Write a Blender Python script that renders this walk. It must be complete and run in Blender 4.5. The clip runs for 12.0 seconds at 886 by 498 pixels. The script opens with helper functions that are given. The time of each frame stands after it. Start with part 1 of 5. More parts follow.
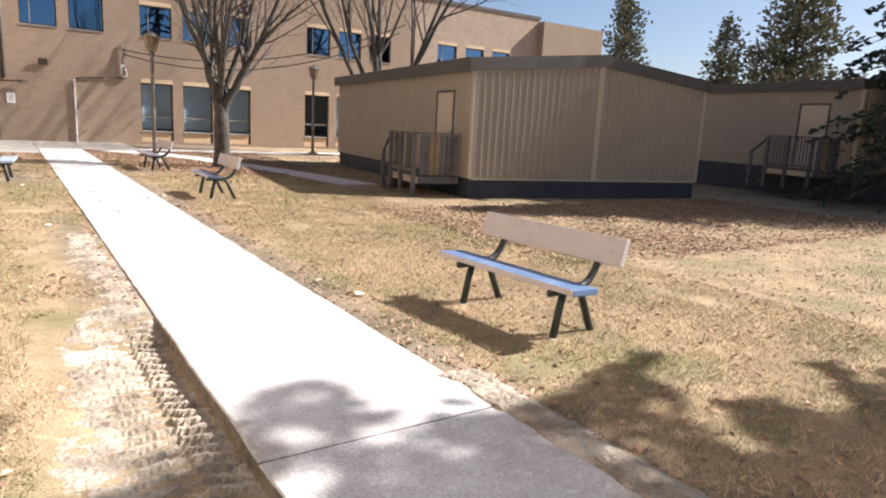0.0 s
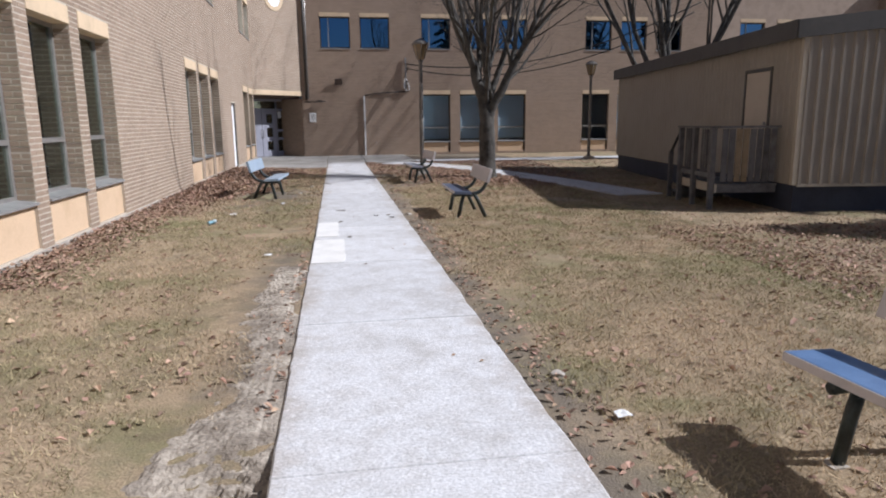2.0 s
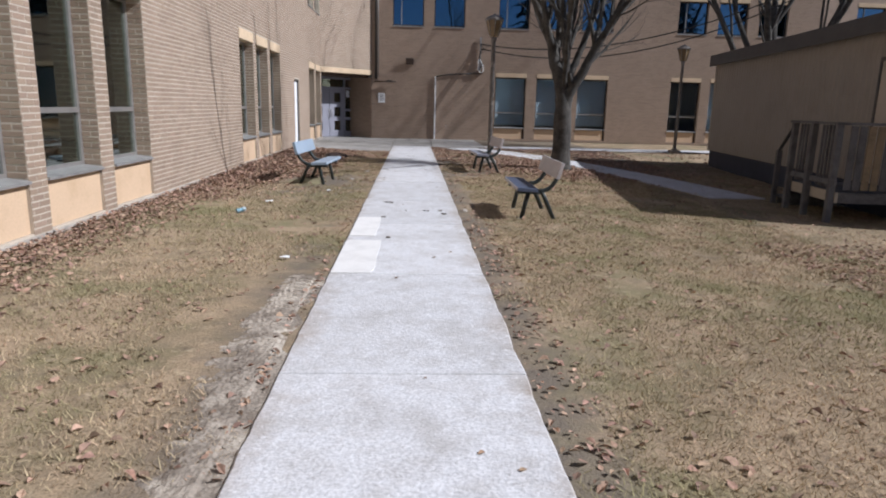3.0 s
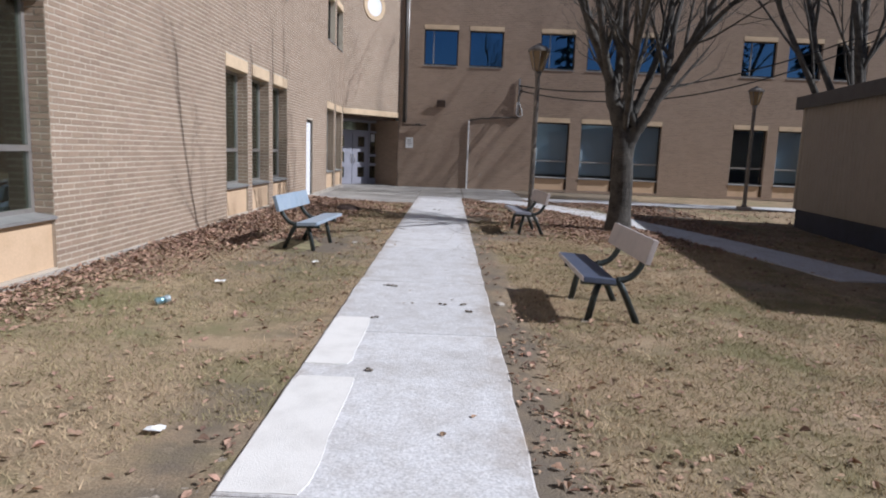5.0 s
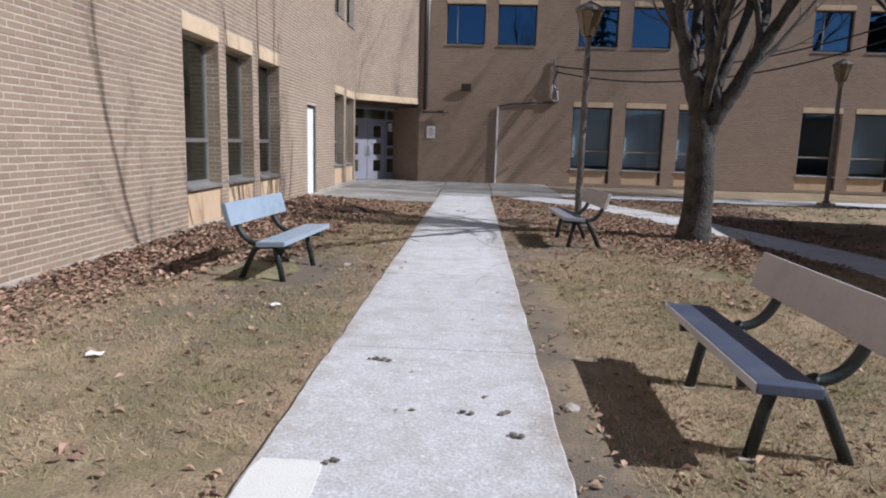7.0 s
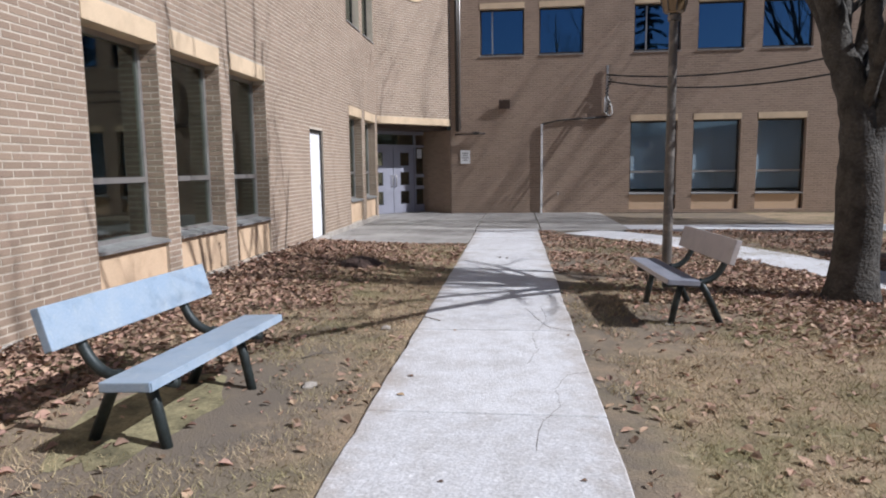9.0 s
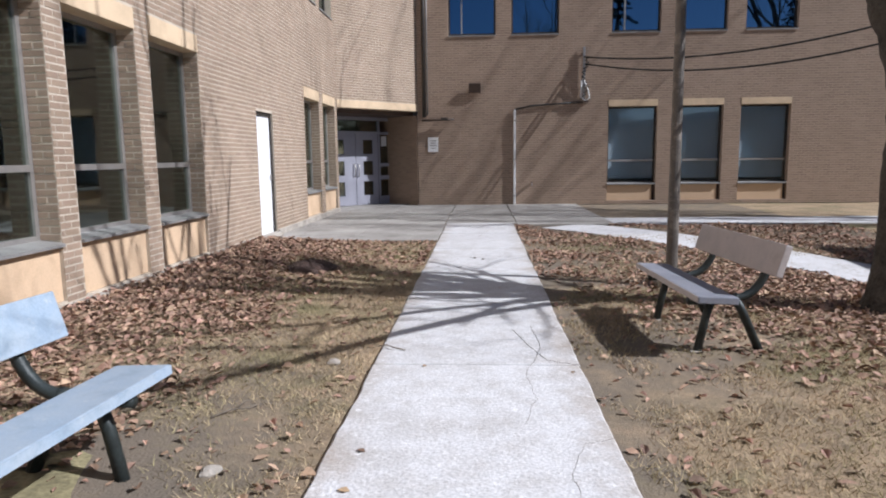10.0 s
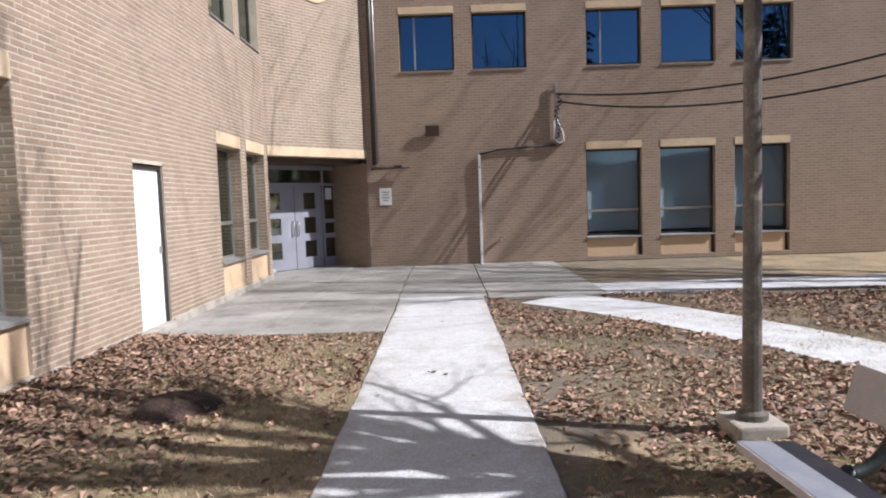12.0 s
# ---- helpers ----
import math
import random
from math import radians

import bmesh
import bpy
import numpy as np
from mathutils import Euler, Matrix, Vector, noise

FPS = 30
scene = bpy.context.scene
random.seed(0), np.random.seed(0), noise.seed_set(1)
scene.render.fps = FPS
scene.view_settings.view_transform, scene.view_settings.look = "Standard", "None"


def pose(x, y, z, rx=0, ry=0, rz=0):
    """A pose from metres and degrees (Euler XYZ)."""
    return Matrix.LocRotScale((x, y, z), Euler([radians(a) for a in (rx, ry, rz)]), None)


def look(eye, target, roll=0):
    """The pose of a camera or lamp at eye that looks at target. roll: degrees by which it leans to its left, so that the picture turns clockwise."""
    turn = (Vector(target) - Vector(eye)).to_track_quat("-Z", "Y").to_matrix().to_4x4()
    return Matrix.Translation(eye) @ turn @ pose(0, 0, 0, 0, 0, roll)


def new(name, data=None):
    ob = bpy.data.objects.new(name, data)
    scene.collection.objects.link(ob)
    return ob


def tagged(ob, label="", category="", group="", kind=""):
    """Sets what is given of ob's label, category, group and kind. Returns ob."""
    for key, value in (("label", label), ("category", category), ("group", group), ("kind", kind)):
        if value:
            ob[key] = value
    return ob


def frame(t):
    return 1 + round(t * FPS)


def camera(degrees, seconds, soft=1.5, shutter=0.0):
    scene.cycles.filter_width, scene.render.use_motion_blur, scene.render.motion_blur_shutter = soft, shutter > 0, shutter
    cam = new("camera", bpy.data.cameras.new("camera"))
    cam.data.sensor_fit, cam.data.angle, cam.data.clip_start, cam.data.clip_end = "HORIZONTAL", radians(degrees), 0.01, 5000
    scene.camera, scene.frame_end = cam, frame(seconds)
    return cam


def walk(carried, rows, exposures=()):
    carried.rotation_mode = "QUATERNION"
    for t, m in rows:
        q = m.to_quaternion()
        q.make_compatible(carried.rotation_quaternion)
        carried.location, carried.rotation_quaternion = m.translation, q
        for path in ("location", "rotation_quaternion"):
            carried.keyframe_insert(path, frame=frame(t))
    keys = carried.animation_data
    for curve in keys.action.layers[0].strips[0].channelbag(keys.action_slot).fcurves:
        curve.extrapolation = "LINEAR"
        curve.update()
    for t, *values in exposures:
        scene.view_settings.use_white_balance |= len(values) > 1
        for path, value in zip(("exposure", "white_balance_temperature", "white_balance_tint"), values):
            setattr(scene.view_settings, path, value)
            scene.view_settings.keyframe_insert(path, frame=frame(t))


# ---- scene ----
cam = camera(68.4, 12.0, soft=2.0)
PATH = [
    (0, (0.376, -0.26, 1.568), (1.469, 1.373, 1.195), 3.0),
    (0.5, (0.698, 0.167, 1.494), (1.581, 1.909, 1.063), 2.8),
    (1, (1.01, 0.731, 1.478), (1.662, 2.572, 1.05), -1.5),
    (1.5, (1.358, 1.241, 1.491), (1.699, 3.179, 1.134), -1.5),
    (2, (1.583, 2.022, 1.506), (1.892, 3.96, 1.123), -0.6),
    (2.5, (1.844, 2.754, 1.488), (1.976, 4.715, 1.12), 1.6),
    (3, (1.966, 3.44, 1.478), (2.063, 5.391, 1.049), 1.4),
    (4.8, (2.163, 6.203, 1.435), (2.158, 8.169, 1.065), 1.3),
    (5, (2.173, 6.539, 1.45), (2.166, 8.517, 1.155), 2.2),
    (5.5, (2.163, 7.269, 1.422), (2.079, 9.249, 1.151), -1.0),
    (6, (2.167, 8.007, 1.382), (2.031, 9.987, 1.135), -0.3),
    (6.5, (2.155, 8.718, 1.364), (2.043, 10.687, 1.027), -1.0),
    (7, (2.161, 9.391, 1.388), (2.074, 11.364, 1.067), 1.6),
    (8.8, (2.147, 12.218, 1.424), (2.018, 14.192, 1.13), -0.3),
    (9, (2.104, 12.546, 1.412), (1.885, 14.518, 1.167), -0.7),
    (9.5, (2.0, 13.231, 1.398), (1.888, 15.211, 1.142), 2.3),
    (10, (1.975, 13.904, 1.379), (1.855, 15.881, 1.102), -0.7),
    (10.5, (1.973, 14.675, 1.401), (1.884, 16.667, 1.256), 2.3),
    (11, (1.967, 15.444, 1.42), (1.912, 17.435, 1.235), 0.3),
    (11.5, (1.971, 16.091, 1.432), (1.924, 18.078, 1.212), 0.5),
    (12, (2.023, 16.757, 1.591), (2.014, 18.752, 1.446), -1.9),
]
walk(cam, [(t, look(eye, target, roll)) for t, eye, target, roll in PATH],
     [(0, 1.38, 6550, 13), (0.5, 1.02, 6350, 14), (1.0, 0.66, 6100, 13), (1.5, 0.38, 5800, 12), (2.5, 0.17, 5700, 12), (6.0, 0.05, 5700, 12), (9.5, 0.26, 5720, 12), (12.0, 0.58, 5900, 12)])

# ---- light ----
SUN_EL, SUN_AZ = 39.3, 13.0          # height of the sun, and its turn from +x towards -y
to_sun = Vector((math.cos(radians(SUN_EL)) * math.cos(radians(SUN_AZ)), -math.cos(radians(SUN_EL)) * math.sin(radians(SUN_AZ)), math.sin(radians(SUN_EL))))
world = bpy.data.worlds.new("sky")
scene.world = world
world.use_nodes = True
sky = world.node_tree.nodes.new("ShaderNodeTexSky")
sky.sky_type, sky.sun_disc = "NISHITA", False
sky.sun_elevation, sky.sun_rotation = radians(SUN_EL), radians(90 + SUN_AZ)
sky.air_density, sky.dust_density, sky.ozone_density = 0.8, 1.3, 2.5
world.node_tree.links.new(sky.outputs[0], world.node_tree.nodes["Background"].inputs[0])
world.node_tree.nodes["Background"].inputs[1].default_value = 0.05
sun = new("sun", bpy.data.lights.new("sun", "SUN"))
sun.data.energy, sun.data.angle, sun.data.color = 5.0, radians(0.55), (1.0, 0.955, 0.90)
sun.matrix_world = look(to_sun * 60, (0, 0, 0))


# ---- materials ----
def material(name, base, rough=0.8, metal=0.0, vary=0.15, scale=6.0, fine=60.0, bump=0.3, dist=0.01, second=None, mix=(0.45, 0.65), per="", spread=0.0, spec=0.5):
    """A surface with two scales of variation; second: a colour for stains; per: island or object, for piece to piece variation."""
    m = bpy.data.materials.new(name)
    m.use_nodes = True
    t = m.node_tree
    b = t.nodes["Principled BSDF"]
    b.inputs["Roughness"].default_value, b.inputs["Metallic"].default_value = rough, metal
    b.inputs["Specular IOR Level"].default_value = spec
    geo = t.nodes.new("ShaderNodeNewGeometry")
    where = geo.outputs["Position"]
    n1, n2 = t.nodes.new("ShaderNodeTexNoise"), t.nodes.new("ShaderNodeTexNoise")
    n1.inputs["Roughness"].default_value = 0.66
    for n, s, d in ((n1, scale, 9), (n2, fine, 4)):
        n.inputs["Scale"].default_value, n.inputs["Detail"].default_value = s, d
        t.links.new(where, n.inputs["Vector"])
    lo = t.nodes.new("ShaderNodeMix")
    lo.data_type, lo.blend_type = "RGBA", "MIX"
    lo.inputs["A"].default_value = (*base, 1)
    lo.inputs["B"].default_value = (*(second or [c * (1 - 2 * vary) for c in base]), 1)
    ramp = t.nodes.new("ShaderNodeMapRange")
    ramp.inputs["From Min"].default_value, ramp.inputs["From Max"].default_value = mix
    t.links.new(n1.outputs["Fac"], ramp.inputs["Value"])
    t.links.new(ramp.outputs["Result"], lo.inputs["Factor"])
    hi = t.nodes.new("ShaderNodeHueSaturation")
    t.links.new(lo.outputs["Result"], hi.inputs["Color"])
    grain = t.nodes.new("ShaderNodeMapRange")
    grain.inputs["From Min"].default_value, grain.inputs["From Max"].default_value = 0.25, 0.75
    grain.inputs["To Min"].default_value, grain.inputs["To Max"].default_value = 1 - vary, 1 + vary
    t.links.new(n2.outputs["Fac"], grain.inputs["Value"])
    value = grain.outputs["Result"]
    if per:
        if per == "island":
            r = geo.outputs["Random Per Island"]
        else:
            r = t.nodes.new("ShaderNodeObjectInfo").outputs["Random"]
        piece = t.nodes.new("ShaderNodeMapRange")
        piece.inputs["To Min"].default_value, piece.inputs["To Max"].default_value = 1 - spread, 1 + spread
        t.links.new(r, piece.inputs["Value"])
        mul = t.nodes.new("ShaderNodeMath")
        mul.operation = "MULTIPLY"
        t.links.new(value, mul.inputs[0])
        t.links.new(piece.outputs["Result"], mul.inputs[1])
        value = mul.outputs[0]
        hue = t.nodes.new("ShaderNodeMapRange")
        hue.inputs["To Min"].default_value, hue.inputs["To Max"].default_value = 0.5 - spread * 0.035, 0.5 + spread * 0.035
        scr = t.nodes.new("ShaderNodeMath")
        scr.operation = "FRACT"
        m7 = t.nodes.new("ShaderNodeMath")
        m7.operation = "MULTIPLY"
        m7.inputs[1].default_value = 7.31
        t.links.new(r, m7.inputs[0])
        t.links.new(m7.outputs[0], scr.inputs[0])
        t.links.new(scr.outputs[0], hue.inputs["Value"])
        t.links.new(hue.outputs["Result"], hi.inputs["Hue"])
    t.links.new(value, hi.inputs["Value"])
    t.links.new(hi.outputs["Color"], b.inputs["Base Color"])
    if bump:
        bp = t.nodes.new("ShaderNodeBump")
        bp.inputs["Strength"].default_value, bp.inputs["Distance"].default_value = bump, dist
        t.links.new(n2.outputs["Fac"], bp.inputs["Height"])
        t.links.new(bp.outputs["Normal"], b.inputs["Normal"])
    return m


def glass_material(name, tint, mirror, rough=0.02, coat=(0.9, 0.95, 1.0)):
    """A pane: part clear tinted glass, part mirror-like coating."""
    m = bpy.data.materials.new(name)
    m.use_nodes = True
    t = m.node_tree
    t.nodes.remove(t.nodes["Principled BSDF"])
    clear, gloss, both = t.nodes.new("ShaderNodeBsdfTransparent"), t.nodes.new("ShaderNodeBsdfGlossy"), t.nodes.new("ShaderNodeMixShader")
    clear.inputs["Color"].default_value = (*tint, 1)
    gloss.inputs["Roughness"].default_value = rough
    gloss.inputs["Color"].default_value = (*coat, 1)
    fres = t.nodes.new("ShaderNodeFresnel")
    fres.inputs["IOR"].default_value = 1.5
    add = t.nodes.new("ShaderNodeMath")
    add.operation, add.use_clamp = "ADD", True
    add.inputs[1].default_value = mirror
    wave = t.nodes.new("ShaderNodeTexNoise")
    wave.inputs["Scale"].default_value = 1.3
    bp = t.nodes.new("ShaderNodeBump")
    bp.inputs["Strength"].default_value, bp.inputs["Distance"].default_value = 0.12, 0.02
    t.links.new(wave.outputs["Fac"], bp.inputs["Height"])
    t.links.new(bp.outputs["Normal"], gloss.inputs["Normal"])
    t.links.new(fres.outputs[0], add.inputs[0])
    t.links.new(add.outputs[0], both.inputs[0])
    t.links.new(clear.outputs[0], both.inputs[1])
    t.links.new(gloss.outputs[0], both.inputs[2])
    t.links.new(both.outputs[0], t.nodes["Material Output"].inputs["Surface"])
    return m


BRICK = dict(rough=0.9, vary=0.13, scale=0.7, fine=90, bump=0.35, dist=0.004, second=(0.25, 0.182, 0.128), mix=(0.35, 0.75), spread=0.1)
M_BRICK = material("brick_joined", (0.305, 0.223, 0.162), per="island", **BRICK)
M_BRICK1 = material("brick_single", (0.305, 0.223, 0.162), per="object", **BRICK)
M_MORTAR = material("mortar", (0.50, 0.43, 0.345), 0.95, vary=0.1, scale=3, fine=120, bump=0.3)
M_MORTAR2 = material("brown_mortar", (0.41, 0.315, 0.245), 0.95, vary=0.08, scale=3, fine=120, bump=0.2)
M_PRECAST = material("precast_cream", (0.62, 0.475, 0.315), 0.85, vary=0.08, scale=2.5, fine=80, bump=0.15)
M_PANEL = material("cream_panel", (0.58, 0.42, 0.275), 0.8, vary=0.07, scale=1.6, fine=50, bump=0.15, second=(0.47, 0.33, 0.20), mix=(0.5, 0.75))
M_PLINTH = material("plinth_concrete", (0.40, 0.36, 0.31), 0.95, vary=0.15, scale=4, fine=70, bump=0.4)
M_ALU = material("window_aluminium", (0.42, 0.40, 0.38), 0.42, 0.7, vary=0.08, scale=8, fine=120, bump=0.05)
M_DARKFRAME = material("dark_bronze_frame", (0.05, 0.045, 0.04), 0.45, 0.4, vary=0.1, bump=0.05)
M_SILL = material("grey_metal_sill", (0.33, 0.32, 0.31), 0.5, 0.4, vary=0.12, scale=5, fine=90, bump=0.1)
M_GLASS = glass_material("dark_window_glass", (0.50, 0.51, 0.46), 0.17, rough=0.035, coat=(0.82, 0.90, 0.84))
# The coat's colour deepens the blue of the mirrored sky.
M_GLASSBLUE = glass_material("sky_tinted_window_glass", (0.10, 0.18, 0.28), 0.42, coat=(0.27, 0.48, 0.74))
M_GLASSLOW = glass_material("grey_window_glass", (0.94, 0.96, 0.97), 0.15, rough=0.05, coat=(0.60, 0.72, 0.80))
M_ROOM = material("dim_room_paint", (0.52, 0.52, 0.46), 0.9, vary=0.1, scale=1, fine=20, bump=0.0)
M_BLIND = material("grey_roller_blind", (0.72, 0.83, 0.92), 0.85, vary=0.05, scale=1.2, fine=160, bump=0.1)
M_DOORWHITE = material("white_painted_door", (0.80, 0.80, 0.82), 0.45, vary=0.03, scale=2, fine=70, bump=0.04)
M_DOORGREY = material("grey_painted_door", (0.31, 0.31, 0.36), 0.45, vary=0.05, scale=2, fine=70, bump=0.05)
CONCRETE = dict(rough=0.92, vary=0.24, scale=5.0, fine=60, bump=0.6, dist=0.008, second=(0.47, 0.455, 0.445), mix=(0.42, 0.66), per="object", spread=0.06)
M_CONCRETE = material("walk_concrete", (0.57, 0.565, 0.57), **CONCRETE)
M_PATH = material("path_concrete", (0.565, 0.56, 0.565), **CONCRETE)
ct = M_PATH.node_tree
c_geo, c_xyz, c_off, c_abs, c_edge = (ct.nodes.new(k) for k in ("ShaderNodeNewGeometry", "ShaderNodeSeparateXYZ", "ShaderNodeMath", "ShaderNodeMath", "ShaderNodeMapRange"))
ct.links.new(c_geo.outputs["Position"], c_xyz.inputs[0])
c_off.operation, c_off.inputs[1].default_value = "SUBTRACT", 1.92
c_abs.operation = "ABSOLUTE"
ct.links.new(c_xyz.outputs["X"], c_off.inputs[0])
ct.links.new(c_off.outputs[0], c_abs.inputs[0])
c_edge.inputs["From Min"].default_value, c_edge.inputs["From Max"].default_value = 0.30, 0.70
c_edge.inputs["To Max"].default_value = 0.34
ct.links.new(c_abs.outputs[0], c_edge.inputs["Value"])
c_n, c_add, c_ramp, c_mix = (ct.nodes.new(k) for k in ("ShaderNodeTexNoise", "ShaderNodeMath", "ShaderNodeMapRange", "ShaderNodeMix"))
c_n.inputs["Scale"].default_value, c_n.inputs["Detail"].default_value, c_n.inputs["Roughness"].default_value = 1.9, 10, 0.72
ct.links.new(c_geo.outputs["Position"], c_n.inputs["Vector"])
c_add.operation = "ADD"
ct.links.new(c_edge.outputs[0], c_add.inputs[0])
ct.links.new(c_n.outputs["Fac"], c_add.inputs[1])
c_ramp.inputs["From Min"].default_value, c_ramp.inputs["From Max"].default_value, c_ramp.inputs["To Max"].default_value = 0.70, 1.0, 0.75
ct.links.new(c_add.outputs[0], c_ramp.inputs["Value"])
c_mix.data_type = "RGBA"
c_mix.inputs["B"].default_value = (0.29, 0.225, 0.165, 1)
c_p = ct.nodes["Principled BSDF"]
ct.links.new(c_p.inputs["Base Color"].links[0].from_socket, c_mix.inputs["A"])
ct.links.new(c_ramp.outputs["Result"], c_mix.inputs["Factor"])
ct.links.new(c_mix.outputs["Result"], c_p.inputs["Base Color"])
M_PLAZA = material("plaza_concrete", (0.37, 0.35, 0.32), 0.92, vary=0.16, scale=0.9, fine=80, bump=0.4, dist=0.006, second=(0.22, 0.205, 0.185), mix=(0.36, 0.66), per="object", spread=0.06)
M_PATCHED = material("pale_concrete_skim", (0.72, 0.70, 0.67), 0.9, vary=0.08, scale=4, fine=110, bump=0.3, second=(0.64, 0.62, 0.59))
# Dirt of joints, cracks and clods; also the painted shade on slab sides.
M_DIRT_SHADE = material("dirt_and_slab_shade", (0.19, 0.16, 0.13), 0.95, vary=0.3, scale=9, fine=90)
M_GROUND = material("dry_lawn_soil", (0.34, 0.255, 0.165), 0.97, vary=0.34, scale=1.1, fine=70, bump=0.6, dist=0.015, second=(0.215, 0.17, 0.105), mix=(0.42, 0.62), spec=0.15)
M_GRASS = material("dry_grass_blade", (0.45, 0.345, 0.22), 0.9, vary=0.22, scale=0.6, fine=5, bump=0, second=(0.26, 0.225, 0.12), mix=(0.44, 0.62), per="island", spread=0.35, spec=0.2)
M_LEAF = material("dead_leaf", (0.36, 0.235, 0.165), 0.75, vary=0.2, scale=6, fine=60, bump=0.2, per="island", spread=0.45, spec=0.3)
M_MUD = material("dried_mud", (0.36, 0.31, 0.25), 0.97, vary=0.25, scale=3.5, fine=45, bump=0.8, dist=0.02, second=(0.19, 0.155, 0.12), mix=(0.42, 0.6))
M_BARK = material("grey_bark", (0.085, 0.077, 0.066), 0.95, vary=0.3, scale=5, fine=34, bump=0.9, dist=0.03, second=(0.036, 0.032, 0.028))
M_TWIG = material("twig_bark", (0.20, 0.165, 0.13), 0.9, vary=0.2, scale=4, fine=30, bump=0.2)
M_NEEDLE = material("spruce_needles", (0.055, 0.08, 0.066), 0.85, vary=0.2, scale=2, fine=20, bump=0, per="island", spread=0.4, spec=0.2)
M_PINE = material("pine_needles", (0.21, 0.215, 0.15), 0.85, vary=0.2, scale=1.2, fine=14, bump=0, per="island", spread=0.45, second=(0.22, 0.17, 0.10), mix=(0.5, 0.7), spec=0.2)
M_SIDING = material("beige_metal_siding", (0.285, 0.245, 0.20), 0.6, 0.0, vary=0.05, scale=1.5, fine=60, bump=0.06, second=(0.255, 0.22, 0.18))
M_TRIM = material("beige_trim", (0.42, 0.36, 0.28), 0.6, vary=0.06, scale=2, fine=60, bump=0.06)
M_SKIRT = material("dark_skirting", (0.032, 0.036, 0.055), 0.8, vary=0.15, scale=2, fine=40, bump=0.2)
M_FASCIA = material("dark_roof_fascia", (0.085, 0.078, 0.072), 0.7, vary=0.12, scale=2, fine=60, bump=0.15)
M_ROOF = material("grey_metal_roof", (0.30, 0.29, 0.28), 0.55, 0.3, vary=0.1, scale=2, fine=50, bump=0.1)
M_SHEDDOOR = material("tan_steel_door", (0.46, 0.39, 0.31), 0.55, vary=0.05, scale=2, fine=60, bump=0.05)
M_WOOD = material("weathered_wood", (0.125, 0.12, 0.122), 0.85, vary=0.2, scale=5, fine=50, bump=0.35, per="object", spread=0.2)
M_WOODLIGHT = material("raw_wood", (0.25, 0.185, 0.115), 0.85, vary=0.15, scale=5, fine=50, bump=0.3)
M_SEAT = material("blue_grey_bench_paint", (0.29, 0.365, 0.455), 0.38, vary=0.07, scale=5, fine=90, bump=0.12, second=(0.35, 0.405, 0.46), mix=(0.4, 0.7))
M_SEATBLUE = material("blue_bench_paint", (0.10, 0.165, 0.30), 0.35, vary=0.08, scale=5, fine=90, bump=0.12, second=(0.14, 0.22, 0.38))
M_SEATSLATE = material("slate_bench_paint", (0.07, 0.085, 0.13), 0.4, vary=0.08, scale=5, fine=90, bump=0.12, second=(0.10, 0.115, 0.155))
M_SEATGREY = material("grey_bench_paint", (0.22, 0.23, 0.27), 0.42, vary=0.08, scale=5, fine=90, bump=0.12, second=(0.28, 0.28, 0.31))
M_BACK = material("grey_bench_board", (0.47, 0.42, 0.405), 0.55, vary=0.06, scale=4, fine=90, bump=0.12, second=(0.40, 0.365, 0.36))
M_IRON = material("dark_green_iron", (0.030, 0.038, 0.037), 0.5, 0.2, vary=0.25, scale=12, fine=90, bump=0.2)
M_POLE = material("lamp_pole_paint", (0.13, 0.115, 0.10), 0.5, 0.3, vary=0.25, scale=6, fine=70, bump=0.15, second=(0.24, 0.21, 0.18), mix=(0.5, 0.62))
M_AMBER = material("amber_lantern_glass", (0.22, 0.155, 0.085), 0.25, vary=0.12, scale=6, fine=40, bump=0.08)
M_WHITE = material("white_paint", (0.78, 0.78, 0.77), 0.5, vary=0.05, scale=4, fine=70, bump=0.05)
M_BLACK = material("black_rubber", (0.02, 0.02, 0.021), 0.6, vary=0.2, scale=9, fine=60, bump=0.1)
# Brown metal fittings; also the dark stand-in for shade on brick returns.
M_BROWN_SHADE = material("brown_metal_and_shade", (0.09, 0.06, 0.045), 0.6, 0.1, vary=0.15, scale=6, fine=60, bump=0.1)
M_MOSS = material("moss_grass", (0.25, 0.22, 0.12), 0.95, vary=0.3, scale=3, fine=40, bump=0.6)
M_CAN = material("can_paint", (0.16, 0.28, 0.33), 0.35, 0.4, vary=0.2, scale=18, fine=60, bump=0.1, second=(0.42, 0.46, 0.48), mix=(0.5, 0.58))


